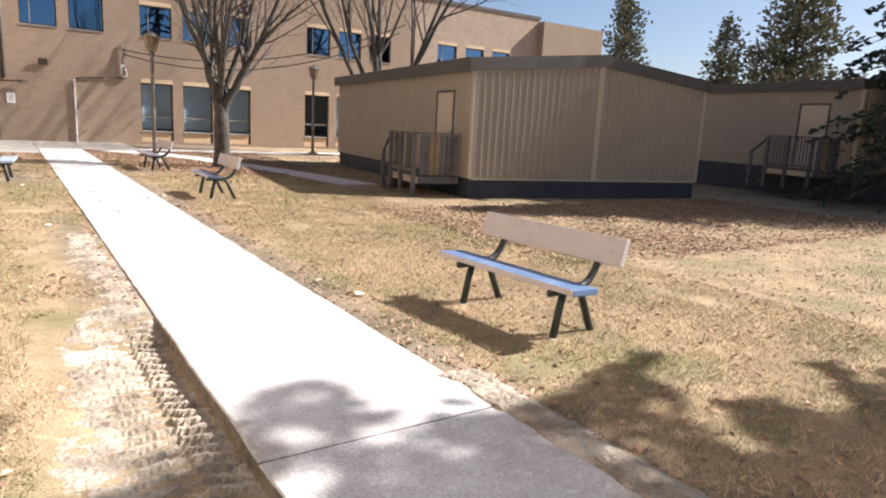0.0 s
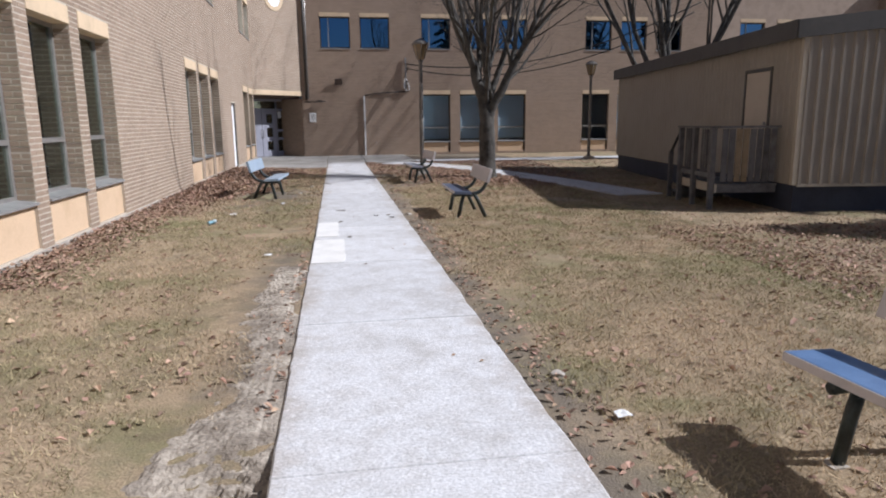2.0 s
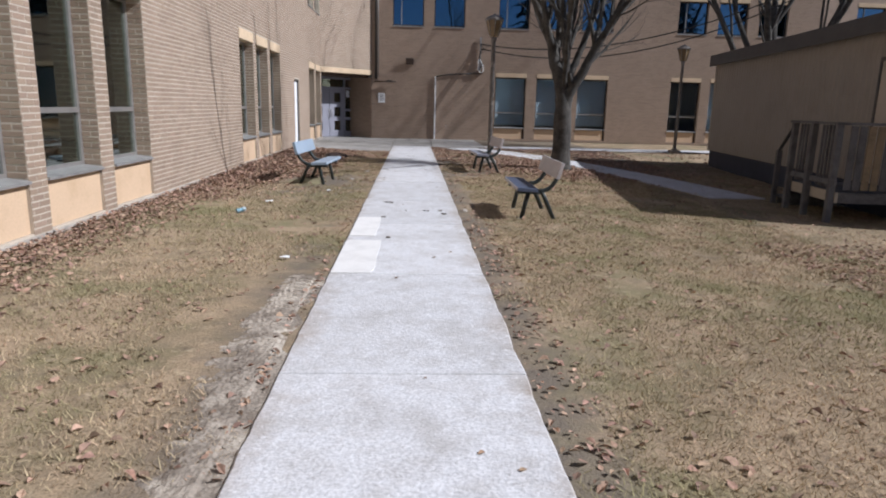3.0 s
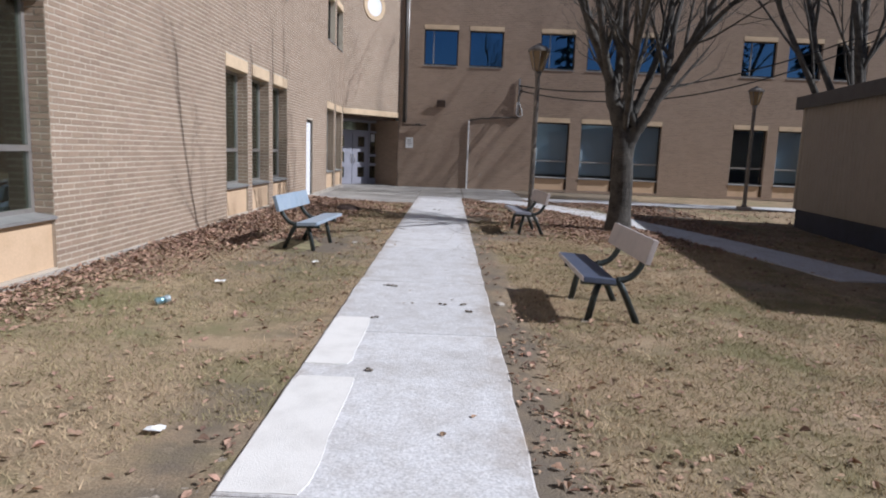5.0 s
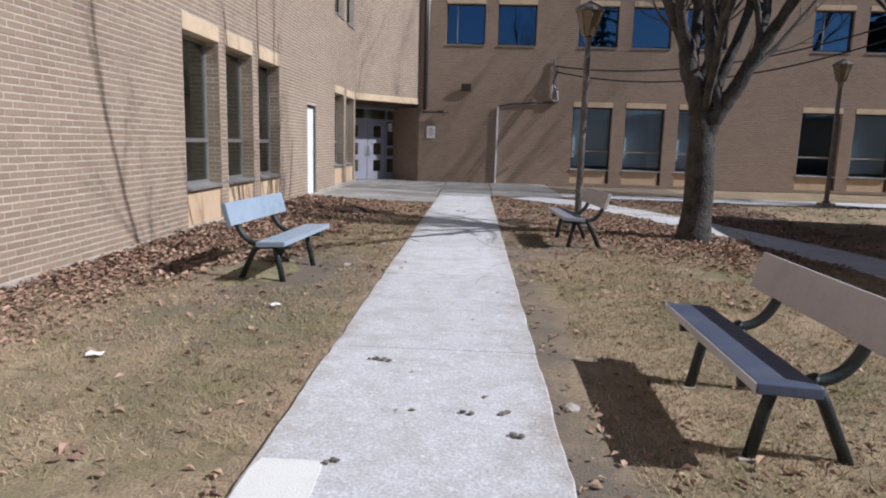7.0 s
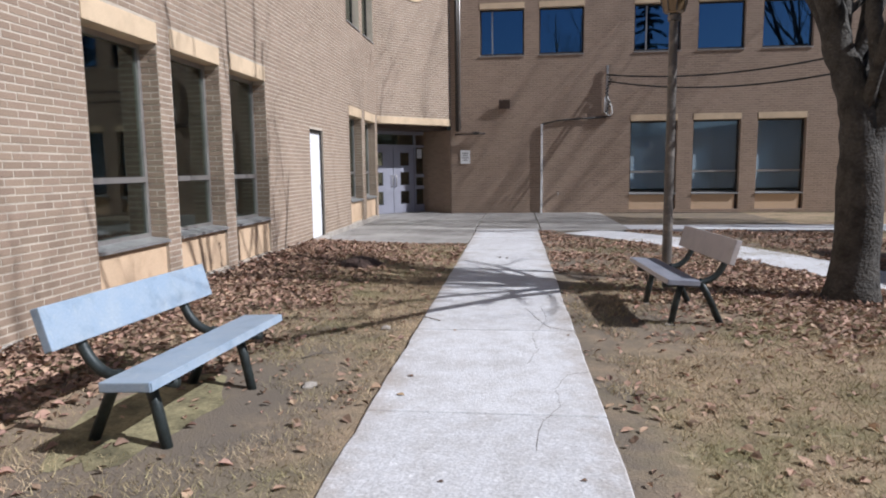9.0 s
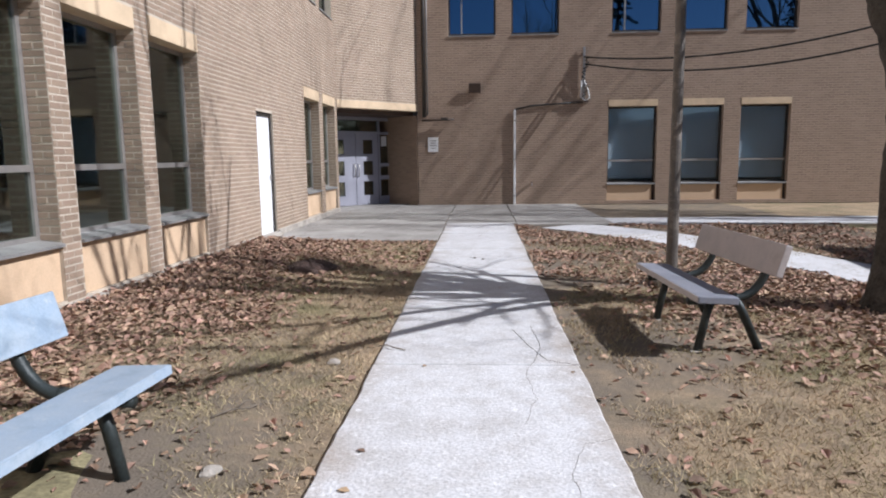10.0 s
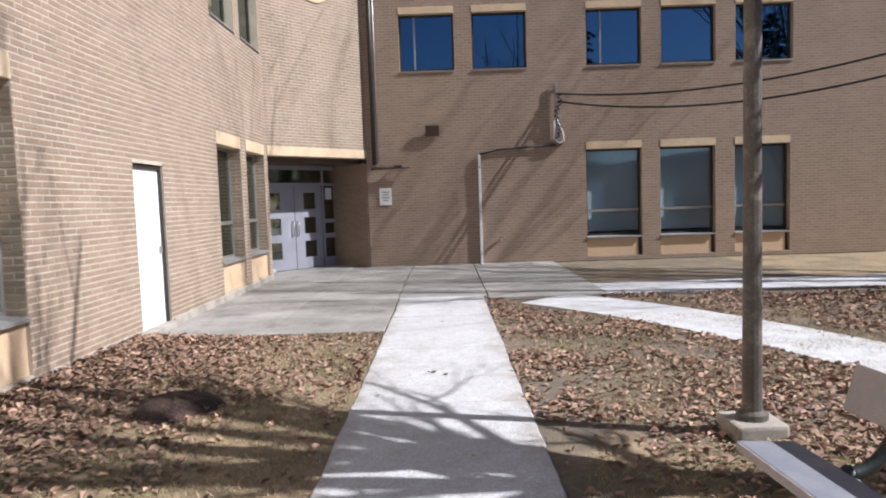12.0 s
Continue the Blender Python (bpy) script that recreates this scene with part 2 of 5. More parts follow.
def add_tone(m, colour, scale, lo, hi, amount, offset=0.0):
    """Lays uneven patches of another colour over a material."""
    t = m.node_tree
    geo, mapn, n, r, mx = (t.nodes.new(k) for k in ("ShaderNodeNewGeometry", "ShaderNodeMapping", "ShaderNodeTexNoise", "ShaderNodeMapRange", "ShaderNodeMix"))
    mapn.inputs["Location"].default_value = (offset, offset * 1.7, 0)
    n.inputs["Scale"].default_value, n.inputs["Detail"].default_value, n.inputs["Roughness"].default_value = scale, 8, 0.68
    r.inputs["From Min"].default_value, r.inputs["From Max"].default_value, r.inputs["To Max"].default_value = lo, hi, amount
    t.links.new(geo.outputs["Position"], mapn.inputs["Vector"])
    t.links.new(mapn.outputs[0], n.inputs["Vector"])
    t.links.new(n.outputs["Fac"], r.inputs["Value"])
    mx.data_type = "RGBA"
    mx.inputs["B"].default_value = (*colour, 1)
    p = t.nodes["Principled BSDF"]
    t.links.new(p.inputs["Base Color"].links[0].from_socket, mx.inputs["A"])
    t.links.new(r.outputs["Result"], mx.inputs["Factor"])
    t.links.new(mx.outputs["Result"], p.inputs["Base Color"])


add_tone(M_GROUND, (0.20, 0.185, 0.095), 0.55, 0.50, 0.64, 0.75)
add_tone(M_GROUND, (0.13, 0.10, 0.07), 4.5, 0.54, 0.68, 0.7, 3.0)
add_tone(M_GROUND, (0.46, 0.37, 0.25), 7.0, 0.56, 0.68, 0.7, 9.0)
add_tone(M_GRASS, (0.25, 0.235, 0.11), 0.55, 0.50, 0.64, 0.75)
add_tone(M_GRASS, (0.20, 0.15, 0.095), 3.0, 0.54, 0.66, 0.6, 3.0)
for m in (M_PATH, M_CONCRETE):
    add_tone(m, (0.36, 0.34, 0.32), 1.3, 0.52, 0.70, 0.55, 2.0)
    add_tone(m, (0.22, 0.20, 0.18), 38.0, 0.60, 0.70, 0.65, 4.0)
    add_tone(m, (0.74, 0.73, 0.73), 22.0, 0.57, 0.68, 0.7, 7.0)
add_tone(M_SEAT, (0.19, 0.25, 0.31), 7.0, 0.52, 0.68, 0.55, 1.0)
add_tone(M_SEAT, (0.45, 0.49, 0.50), 16.0, 0.58, 0.68, 0.6, 6.0)
add_tone(M_BACK, (0.33, 0.29, 0.27), 8.0, 0.55, 0.70, 0.5, 6.0)
add_tone(M_PLAZA, (0.14, 0.125, 0.11), 2.2, 0.54, 0.66, 0.6, 2.0)
add_tone(M_PLAZA, (0.52, 0.50, 0.48), 9.0, 0.57, 0.68, 0.5, 3.0)
add_tone(M_MUD, (0.50, 0.44, 0.36), 1.6, 0.52, 0.62, 0.8, 5.0)

# trodden soil shows through where the lawn is bare
M_SOILTONE = (0.165, 0.137, 0.107)
gt = M_GROUND.node_tree
bare_at, soil_mix, soil_f, soil_n = gt.nodes.new("ShaderNodeAttribute"), gt.nodes.new("ShaderNodeMix"), gt.nodes.new("ShaderNodeMath"), gt.nodes.new("ShaderNodeTexNoise")
bare_at.attribute_name = "bare"
soil_mix.data_type = "RGBA"
soil_mix.inputs["B"].default_value = (*M_SOILTONE, 1)
soil_n.inputs["Scale"].default_value, soil_n.inputs["Detail"].default_value, soil_n.inputs["Roughness"].default_value = 2.3, 8, 0.7
gt.links.new(gt.nodes.new("ShaderNodeNewGeometry").outputs["Position"], soil_n.inputs["Vector"])
soil_r = gt.nodes.new("ShaderNodeMapRange")
soil_r.inputs["From Min"].default_value, soil_r.inputs["From Max"].default_value = 0.55, 0.95
soil_f.operation = "ADD"
gt.links.new(bare_at.outputs["Fac"], soil_f.inputs[0])
gt.links.new(soil_n.outputs["Fac"], soil_f.inputs[1])
gt.links.new(soil_f.outputs[0], soil_r.inputs["Value"])
gp = gt.nodes["Principled BSDF"]
gt.links.new(gp.inputs["Base Color"].links[0].from_socket, soil_mix.inputs["A"])
gt.links.new(soil_r.outputs["Result"], soil_mix.inputs["Factor"])
gt.links.new(soil_mix.outputs["Result"], gp.inputs["Base Color"])


# ---- builders ----
def mesh_part(name, verts, faces, mat, parent=None, label="", smooth=False):
    me = bpy.data.meshes.new(name)
    me.from_pydata([tuple(v) for v in verts], [], [tuple(f) for f in faces])
    me.materials.append(mat)
    if smooth:
        me.polygons.foreach_set("use_smooth", [True] * len(me.polygons))
    ob = new(name, me)
    if parent:
        ob.parent = parent
    return tagged(ob, label)


def part(name, bm, mat, parent=None, label="", smooth=False):
    me = bpy.data.meshes.new(name)
    bm.to_mesh(me)
    bm.free()
    me.materials.append(mat)
    if smooth:
        me.polygons.foreach_set("use_smooth", [True] * len(me.polygons))
    ob = new(name, me)
    if parent:
        ob.parent = parent
    return tagged(ob, label)


def empty(name, m, label="", category="", group="", kind=""):
    ob = new(name)
    ob.matrix_basis = m
    return tagged(ob, label, category, group, kind)


def add_box(bm, lo, hi, m=None, bevel=0.0):
    b = bmesh.ops.create_cube(bm, size=1)["verts"]
    s = [hi[i] - lo[i] for i in range(3)]
    c = [(hi[i] + lo[i]) / 2 for i in range(3)]
    for v in b:
        v.co = Vector((v.co.x * s[0] + c[0], v.co.y * s[1] + c[1], v.co.z * s[2] + c[2]))
    if bevel:
        es = list({e for v in b for e in v.link_edges})
        r = bmesh.ops.bevel(bm, geom=es, offset=bevel, segments=2, affect="EDGES", profile=0.6)
        b = list({v for f in r["faces"] for v in f.verts} | {v for v in b if v.is_valid})
    if m is not None:
        bmesh.ops.transform(bm, matrix=m, verts=b)
    return b


def box(name, lo, hi, mat, parent=None, label="", m=None, bevel=0.0):
    bm = bmesh.new()
    add_box(bm, lo, hi, m, bevel)
    return part(name, bm, mat, parent, label)


def tube_data(pts, radii, sides=8, caps=True):
    """Vertices and faces of a tube along a polyline."""
    pts = [Vector(p) for p in pts]
    vs, fs = [], []
    side = None
    for i, p in enumerate(pts):
        d = (pts[min(i + 1, len(pts) - 1)] - pts[max(i - 1, 0)]).normalized()
        if side is None:
            side = d.orthogonal().normalized()
        side = (side - d * side.dot(d))
        side = side.normalized() if side.length > 1e-6 else d.orthogonal().normalized()
        up = d.cross(side)
        for k in range(sides):
            a = 2 * math.pi * k / sides
            vs.append(p + (side * math.cos(a) + up * math.sin(a)) * radii[i])
    for i in range(len(pts) - 1):
        for k in range(sides):
            a, b = i * sides + k, i * sides + (k + 1) % sides
            fs.append((a, b, b + sides, a + sides))
    if caps:
        fs.append(tuple(range(sides))[::-1])
        fs.append(tuple(range(len(vs) - sides, len(vs))))
    return vs, fs


def tube(name, pts, radius, mat, parent=None, label="", sides=8):
    radii = radius if isinstance(radius, (list, tuple)) else [radius] * len(pts)
    v, f = tube_data(pts, radii, sides)
    return mesh_part(name, v, f, mat, parent, label, smooth=True)


def lathe(name, profile, mat, parent=None, label="", sides=16, at=(0, 0, 0)):
    v, f = [], []
    for r, z in profile:
        for k in range(sides):
            a = 2 * math.pi * k / sides
            v.append((at[0] + r * math.cos(a), at[1] + r * math.sin(a), at[2] + z))
    for i in range(len(profile) - 1):
        for k in range(sides):
            a, b = i * sides + k, i * sides + (k + 1) % sides
            f.append((a, b, b + sides, a + sides))
    f.append(tuple(range(sides))[::-1])
    f.append(tuple(range(len(v) - sides, len(v))))
    return mesh_part(name, v, f, mat, parent, label, smooth=False)


def plane_frame(origin, along):
    """Local x along the wall, local y up, local z out of the wall's face (to the right of along, seen from above)."""
    u = Vector((along[0], along[1], 0)).normalized()
    n = Vector((u.y, -u.x, 0))
    return Matrix(((u.x, 0, n.x, origin[0]), (u.y, 0, n.y, origin[1]), (0, 1, 0, origin[2]), (0, 0, 0, 1)))


def wall_body(name, fr, length, height, thick, holes, mat, label):
    """A wall with openings through it: cells between the openings' edges; its face lies at local z = 0."""
    xs = sorted({0.0, length, *[h[0] for h in holes], *[h[1] for h in holes]})
    ys = sorted({0.0, height, *[h[2] for h in holes], *[h[3] for h in holes]})
    solid = lambda i, j: 0 <= i < len(xs) - 1 and 0 <= j < len(ys) - 1 and not any(
        h[0] - 1e-6 <= xs[i] and xs[i + 1] <= h[1] + 1e-6 and h[2] - 1e-6 <= ys[j] and ys[j + 1] <= h[3] + 1e-6 for h in holes)
    v, f = [], []

    def quad(*pts):
        f.append(tuple(range(len(v), len(v) + 4)))
        v.extend(fr @ Vector(p) for p in pts)

    for i in range(len(xs) - 1):
        for j in range(len(ys) - 1):
            if not solid(i, j):
                continue
            a, b, c, d = xs[i], xs[i + 1], ys[j], ys[j + 1]
            quad((a, c, 0), (b, c, 0), (b, d, 0), (a, d, 0))
            quad((b, c, -thick), (a, c, -thick), (a, d, -thick), (b, d, -thick))
            if not solid(i - 1, j):
                quad((a, c, -thick), (a, c, 0), (a, d, 0), (a, d, -thick))
            if not solid(i + 1, j):
                quad((b, c, 0), (b, c, -thick), (b, d, -thick), (b, d, 0))
            if not solid(i, j - 1):
                quad((a, c, -thick), (b, c, -thick), (b, c, 0), (a, c, 0))
            if not solid(i, j + 1):
                quad((a, d, 0), (b, d, 0), (b, d, -thick), (a, d, -thick))
    ob = mesh_part(name, v, f, mat)
    return tagged(ob, label, "wall", kind="structure")


COURSE, BLEN, GAP, PROUD = 0.0667, 0.198, 0.0118, 0.003


def brick_cells(x0, x1, y0, y1, holes, half_start=0):
    """Running bond between the given edges, cut at the openings: (x0, x1, y0, y1) of each brick."""
    out = []
    rows = int((y1 - y0) / COURSE)
    step = BLEN + 0.009
    for r in range(rows):
        c = y0 + r * COURSE + GAP / 2
        d = c + COURSE - GAP
        x = x0 - (step / 2 if (r + half_start) % 2 else 0)
        cuts = [h for h in holes if h[2] < d - 0.01 and h[3] > c + 0.01]
        while x < x1:
            a, b = max(x, x0), min(x + BLEN, x1)
            spans = [(a, b)]
            for h in cuts:
                nxt = []
                for s, e in spans:
                    if h[1] <= s or h[0] >= e:
                        nxt.append((s, e))
                    else:
                        if h[0] - s > 0:
                            nxt.append((s, h[0]))
                        if e - h[1] > 0:
                            nxt.append((h[1], e))
                spans = nxt
            out.extend((s, e, c, d) for s, e in spans if e - s > 0.025)
            x += step
    return out


def brick_field(name, fr, cells, parent, label="", seed=1, mat=None, proud=PROUD, uneven=0.0022):
    """Bricks standing proud of the mortar, each with its own small offset, joined into one part."""
    rng = np.random.default_rng(seed)
    c = np.array(cells)
    n = len(c)
    p = proud + rng.uniform(-uneven, uneven, n)
    jit = rng.uniform(-0.0016, 0.0016, (n, 2))
    x0, x1, y0, y1 = c[:, 0] + jit[:, 0], c[:, 1] + jit[:, 0], c[:, 2] + jit[:, 1], c[:, 3] + jit[:, 1]
    bz = np.full(n, -0.004)
    e = 0.003
    loc = np.stack([np.stack(q, -1) for q in ((x0, y0, bz), (x1, y0, bz), (x1, y1, bz), (x0, y1, bz), (x0 + e, y0 + e, p), (x1 - e, y0 + e, p), (x1 - e, y1 - e, p), (x0 + e, y1 - e, p))], 1).reshape(-1, 3)
    m = np.array(fr)
    wv = loc @ m[:3, :3].T + m[:3, 3]
    base = (np.arange(n) * 8)[:, None, None]
    quads = (np.array([[4, 5, 6, 7], [0, 1, 5, 4], [1, 2, 6, 5], [2, 3, 7, 6], [3, 0, 4, 7]])[None] + base).reshape(-1, 4)
    me = bpy.data.meshes.new(name)
    me.vertices.add(len(wv))
    me.vertices.foreach_set("co", wv.astype(np.float32).ravel())
    me.loops.add(quads.size)
    me.loops.foreach_set("vertex_index", quads.astype(np.int32).ravel())
    me.polygons.add(len(quads))
    me.polygons.foreach_set("loop_start", np.arange(0, quads.size, 4, dtype=np.int32))
    me.update(calc_edges=True)
    me.shade_flat()
    me.materials.append(mat or M_BRICK)
    ob = new(name, me)
    ob.parent = parent
    return tagged(ob, label, kind="stuff")


def tri_cloud(name, wv, faces, mat, parent=None):
    me = bpy.data.meshes.new(name)
    k = faces.shape[1]
    me.vertices.add(len(wv))
    me.vertices.foreach_set("co", wv.astype(np.float32).ravel())
    me.loops.add(faces.size)
    me.loops.foreach_set("vertex_index", faces.astype(np.int32).ravel())
    me.polygons.add(len(faces))
    me.polygons.foreach_set("loop_start", np.arange(0, faces.size, k, dtype=np.int32))
    me.update(calc_edges=True)
    me.shade_flat()
    me.materials.append(mat)
    ob = new(name, me)
    if parent:
        ob.parent = parent
    return ob


# ---- the plan ----
XL, YF = -1.79, 33.09                 # faces of the left wall and of the far wall
WALL_H = 8.5
PX0, PX1 = 1.24, 2.62                  # edges of the path
Y_START, Y_END = -16.0, 31.0          # the left wall's run
CORNER = (0.12, YF)                   # where the slanted wall meets the far wall


def window_unit(name, fr, x0, x1, y0, y1, bars, glass, frame_mat, depth=0.2, blind=None, label="", side_bar=None):
    """A window set back in its opening: frame, panes, sloping sill; bars: heights of the transoms."""
    e = tagged(new(name), label, "window", kind="structure")
    w = 0.05
    bm = bmesh.new()
    for lo, hi in (((x0, y0, -depth - 0.06), (x0 + w, y1, -depth)), ((x1 - w, y0, -depth - 0.06), (x1, y1, -depth)),
                   ((x0 + w, y0, -depth - 0.06), (x1 - w, y0 + w, -depth)), ((x0 + w, y1 - w, -depth - 0.06), (x1 - w, y1, -depth))):
        add_box(bm, lo, hi, fr)
    part("window_frame", bm, frame_mat, e)
    for b in bars:
        box("transom", (x0 + w, b - 0.03, -depth - 0.05), (x1 - w, b + 0.03, -depth + 0.012), M_ALU, e, m=fr)
    if side_bar:
        box("mullion", (side_bar - 0.02, y0 + w, -depth - 0.05), (side_bar + 0.02, y1 - w, -depth + 0.008), M_ALU, e, m=fr)
    edges = [y0 + w] + [q for b in bars for q in (b - 0.03, b + 0.03)] + [y1 - w]
    for k in range(0, len(edges), 2):
        p = box("pane", (x0 + w, edges[k], -depth - 0.035), (x1 - w, edges[k + 1], -depth - 0.027), glass, e, m=fr)
        p.visible_shadow = False
    v = [fr @ Vector(q) for q in ((x0, y0 - 0.05, 0.03), (x1, y0 - 0.05, 0.03), (x1, y0 - 0.02, 0.03), (x0, y0 - 0.02, 0.03),
                                  (x0, y0 - 0.05, -depth - 0.02), (x1, y0 - 0.05, -depth - 0.02), (x1, y0 + 0.012, -depth - 0.02), (x0, y0 + 0.012, -depth - 0.02))]
    mesh_part("window_sill", v, [(0, 1, 2, 3), (3, 2, 6, 7), (5, 4, 7, 6), (1, 0, 4, 5), (0, 3, 7, 4), (2, 1, 5, 6)], M_SILL, e)
    if blind:
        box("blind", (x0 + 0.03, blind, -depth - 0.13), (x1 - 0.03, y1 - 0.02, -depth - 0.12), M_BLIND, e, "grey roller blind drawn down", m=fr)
    return e


def lintel(fr, x0, x1, y0, y1, label="cream precast concrete lintel over a window"):
    ob = box("lintel", (x0, y0, -0.25), (x1, y1, 0.012), M_PRECAST, m=fr, bevel=0.006)
    return tagged(ob, label, "lintel", kind="structure")


def low_panel(fr, x0, x1, y0, y1):
    ob = box("spandrel_panel", (x0, y0, -0.2), (x1, y1, -0.035), M_PANEL, m=fr, bevel=0.006)
    return tagged(ob, "cream panel under a ground floor window", "panel", kind="structure")


# ---- left wall ----
FL = plane_frame((XL, Y_START, 0), (0, 1, 0))
left_x = lambda y: y - Y_START
G1 = [(8.79, 10.0), (10.33, 11.54), (11.87, 13.08)]
G2 = [(18.24, 19.5), (19.78, 21.02), (21.33, 22.62)]
G3 = [(27.84, 29.12), (29.47, 30.74)]
SILL_Z, HEAD_Z, LINT_Z, BAR_Z, PANEL_Z = 0.68, 2.80, 3.02, 1.33, 0.13
holes_l, low_l, up_l = [], [], []
for a, b in G1 + G2 + G3:
    low_l.append((left_x(a), left_x(b)))
    holes_l.append((left_x(a), left_x(b), PANEL_Z, LINT_Z - (0.1 if a > 27 else 0.0)))
for a, b in G1 + G2 + G3:
    up_l.append((left_x(a), left_x(b)))
    holes_l.append((left_x(a), left_x(b), 4.83, 6.42))
DOOR_Y = (24.80, 25.66)
holes_l.append((left_x(DOOR_Y[0]), left_x(DOOR_Y[1]), 0.05, 2.2))
wall_l = wall_body("wall_west", FL, Y_END - Y_START, WALL_H, 0.35, holes_l, M_MORTAR, "tan brick wall of a two-storey school wing")
for a, b in low_l:
    drop = 0.1 if a > left_x(27) else 0.0
    lintel(FL, a, b, HEAD_Z - drop, LINT_Z - drop)
    low_panel(FL, a, b, PANEL_Z, SILL_Z - 0.05)
    window_unit("window", FL, a, b, SILL_Z, HEAD_Z - drop, [BAR_Z], M_GLASS, M_ALU, depth=0.2, label="tall ground floor window with a low transom")
for a, b in up_l:
    lintel(FL, a, b, 6.22, 6.42)
    window_unit("window", FL, a, b, 4.88, 6.22, [], M_GLASS, M_DARKFRAME, depth=0.16, label="upper floor window with a dark frame")
door = tagged(new("door_1"), "closed plain white steel door in the brick wall", "door", kind="structure")
da, db = left_x(DOOR_Y[0]), left_x(DOOR_Y[1])
bm = bmesh.new()
for lo, hi in (((da, 0.05, -0.16), (da + 0.05, 2.2, -0.03)), ((db - 0.05, 0.05, -0.16), (db, 2.2, -0.03)), ((da + 0.05, 2.14, -0.16), (db - 0.05, 2.2, -0.03))):
    add_box(bm, lo, hi, FL)
part("door_frame", bm, M_DARKFRAME, door)
box("door_leaf", (da + 0.05, 0.06, -0.11), (db - 0.05, 2.14, -0.06), M_DOORWHITE, door, m=FL, bevel=0.004)
bm = bmesh.new()
add_box(bm, (db - 0.13, 1.02, -0.06), (db - 0.08, 1.12, -0.03), FL, 0.006)
part("door_handle", bm, M_ALU, door)
tagged(box("door_step", (da - 0.05, 0.0, -0.1), (db + 0.05, 0.075, 0.1), M_PLINTH, m=FL, bevel=0.01), "low concrete sill under the white door", "step", kind="structure")
for a, b in ((0, da - 0.05), (db + 0.05, Y_END - Y_START)):
    tagged(box("baseboard", (a, -0.2, -0.05), (b, 0.105, 0.022), M_PLINTH, m=FL, bevel=0.008), "pale concrete plinth at the foot of the brick wall", "plinth", kind="structure")
low_holes = [(h[0], h[1], h[2], h[3]) for h in holes_l]
cells_l = brick_cells(left_x(6.0), Y_END - Y_START, 0.11, WALL_H - 0.1, low_holes)
NEAR = lambda c: left_x(13.08) <= c[0] and c[1] <= left_x(15.0) and c[2] < 2.25 and abs(c[1] - c[0] - BLEN) < 0.004
near_cells = [c for c in cells_l if NEAR(c)][:300]
keep = set(near_cells)
brick_field("bricks", FL, [c for c in cells_l if c not in keep], wall_l, "tan bricks in running bond with pale mortar", 3, uneven=0.0012)

for a, b in G1 + G2 + G3:
    brick_field("jamb_bricks", plane_frame((XL - 0.2, b, 0), (1, 0, 0)), brick_cells(0, 0.195, SILL_Z, HEAD_Z, []), wall_l, "bricks of a window jamb", 9)

# ---- far wall ----
FF = plane_frame((CORNER[0], YF, 0), (1, 0, 0))
far_x = lambda x: x - CORNER[0]
LOW_F = [(5.58, 6.96, True), (7.42, 8.79, True), (9.27, 10.64, True), (13.49, 14.86, False), (15.3, 16.67, True), (17.15, 18.5, True), (21.6, 22.95, True), (23.6, 24.95, True), (25.6, 26.95, True)]
UP_F = [(1.03, 2.38, 1), (2.82, 4.16, 0), (5.62, 6.98, 1), (7.46, 8.8, 0), (9.29, 10.7, 0), (13.56, 14.88, 1), (15.36, 16.68, 0), (17.2, 18.5, 0), (21.6, 22.95, 1), (23.6, 24.95, 0), (25.6, 26.95, 0)]
holes_f = [(far_x(a), far_x(b), 0.1, 2.95) for a, b, c in LOW_F] + [(far_x(a), far_x(b), 4.78, 6.36) for a, b, c in UP_F]
wall_f = wall_body("wall_north", FF, 29.2 - CORNER[0], WALL_H, 0.35, holes_f, M_MORTAR2, "tan brick wall across the end of the yard")
for a, b, shade in LOW_F:
    a, b = far_x(a), far_x(b)
    lintel(FF, a, b, 2.77, 2.95)
    low_panel(FF, a, b - 0.1, 0.1, 0.54)
    # Shade on the brick return is painted with this dark brown.
    tagged(box("brick_return", (b - 0.1, 0.1, -0.2), (b, 0.54, -0.12), M_BROWN_SHADE, m=FF), "brick return beside a cream panel, its shade put into the colour", "wall", kind="structure")
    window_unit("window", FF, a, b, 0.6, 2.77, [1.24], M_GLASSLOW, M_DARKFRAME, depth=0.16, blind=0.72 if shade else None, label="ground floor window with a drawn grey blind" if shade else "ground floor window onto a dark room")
for a, b, mull in UP_F:
    a, b = far_x(a), far_x(b)
    lintel(FF, a, b, 6.19, 6.36)
    window_unit("window", FF, a, b, 4.83, 6.19, [], M_GLASSBLUE, M_DARKFRAME, depth=0.13, label="upper floor window mirroring the sky through a blue tinted coat", side_bar=a + 0.38 if mull else None)
cells_f = brick_cells(0, far_x(20.0), 0.02, WALL_H - 0.1, holes_f)
brick_field("bricks", FF, cells_f, wall_f, "tan bricks in running bond", 5, proud=0.0012, uneven=0.0003)
tagged(box("wall_north_end", (29.2, YF - 0.5, 0), (34.5, YF + 6, WALL_H - 0.15), M_BRICK, bevel=0.0), "plain far block of the brick school", "wall", kind="structure")
tagged(box("roof_edge", (-0.02, WALL_H, -0.5), (29.2 - CORNER[0] + 0.1, WALL_H + 0.16, 0.05), M_FASCIA, m=FF), "dark metal coping along the flat roof", "roof edge", kind="structure")
tagged(box("roof_edge", (0, WALL_H, -0.5), (Y_END - Y_START, WALL_H + 0.16, 0.05), M_FASCIA, m=FL), "dark metal coping along the flat roof", "roof edge", kind="structure")

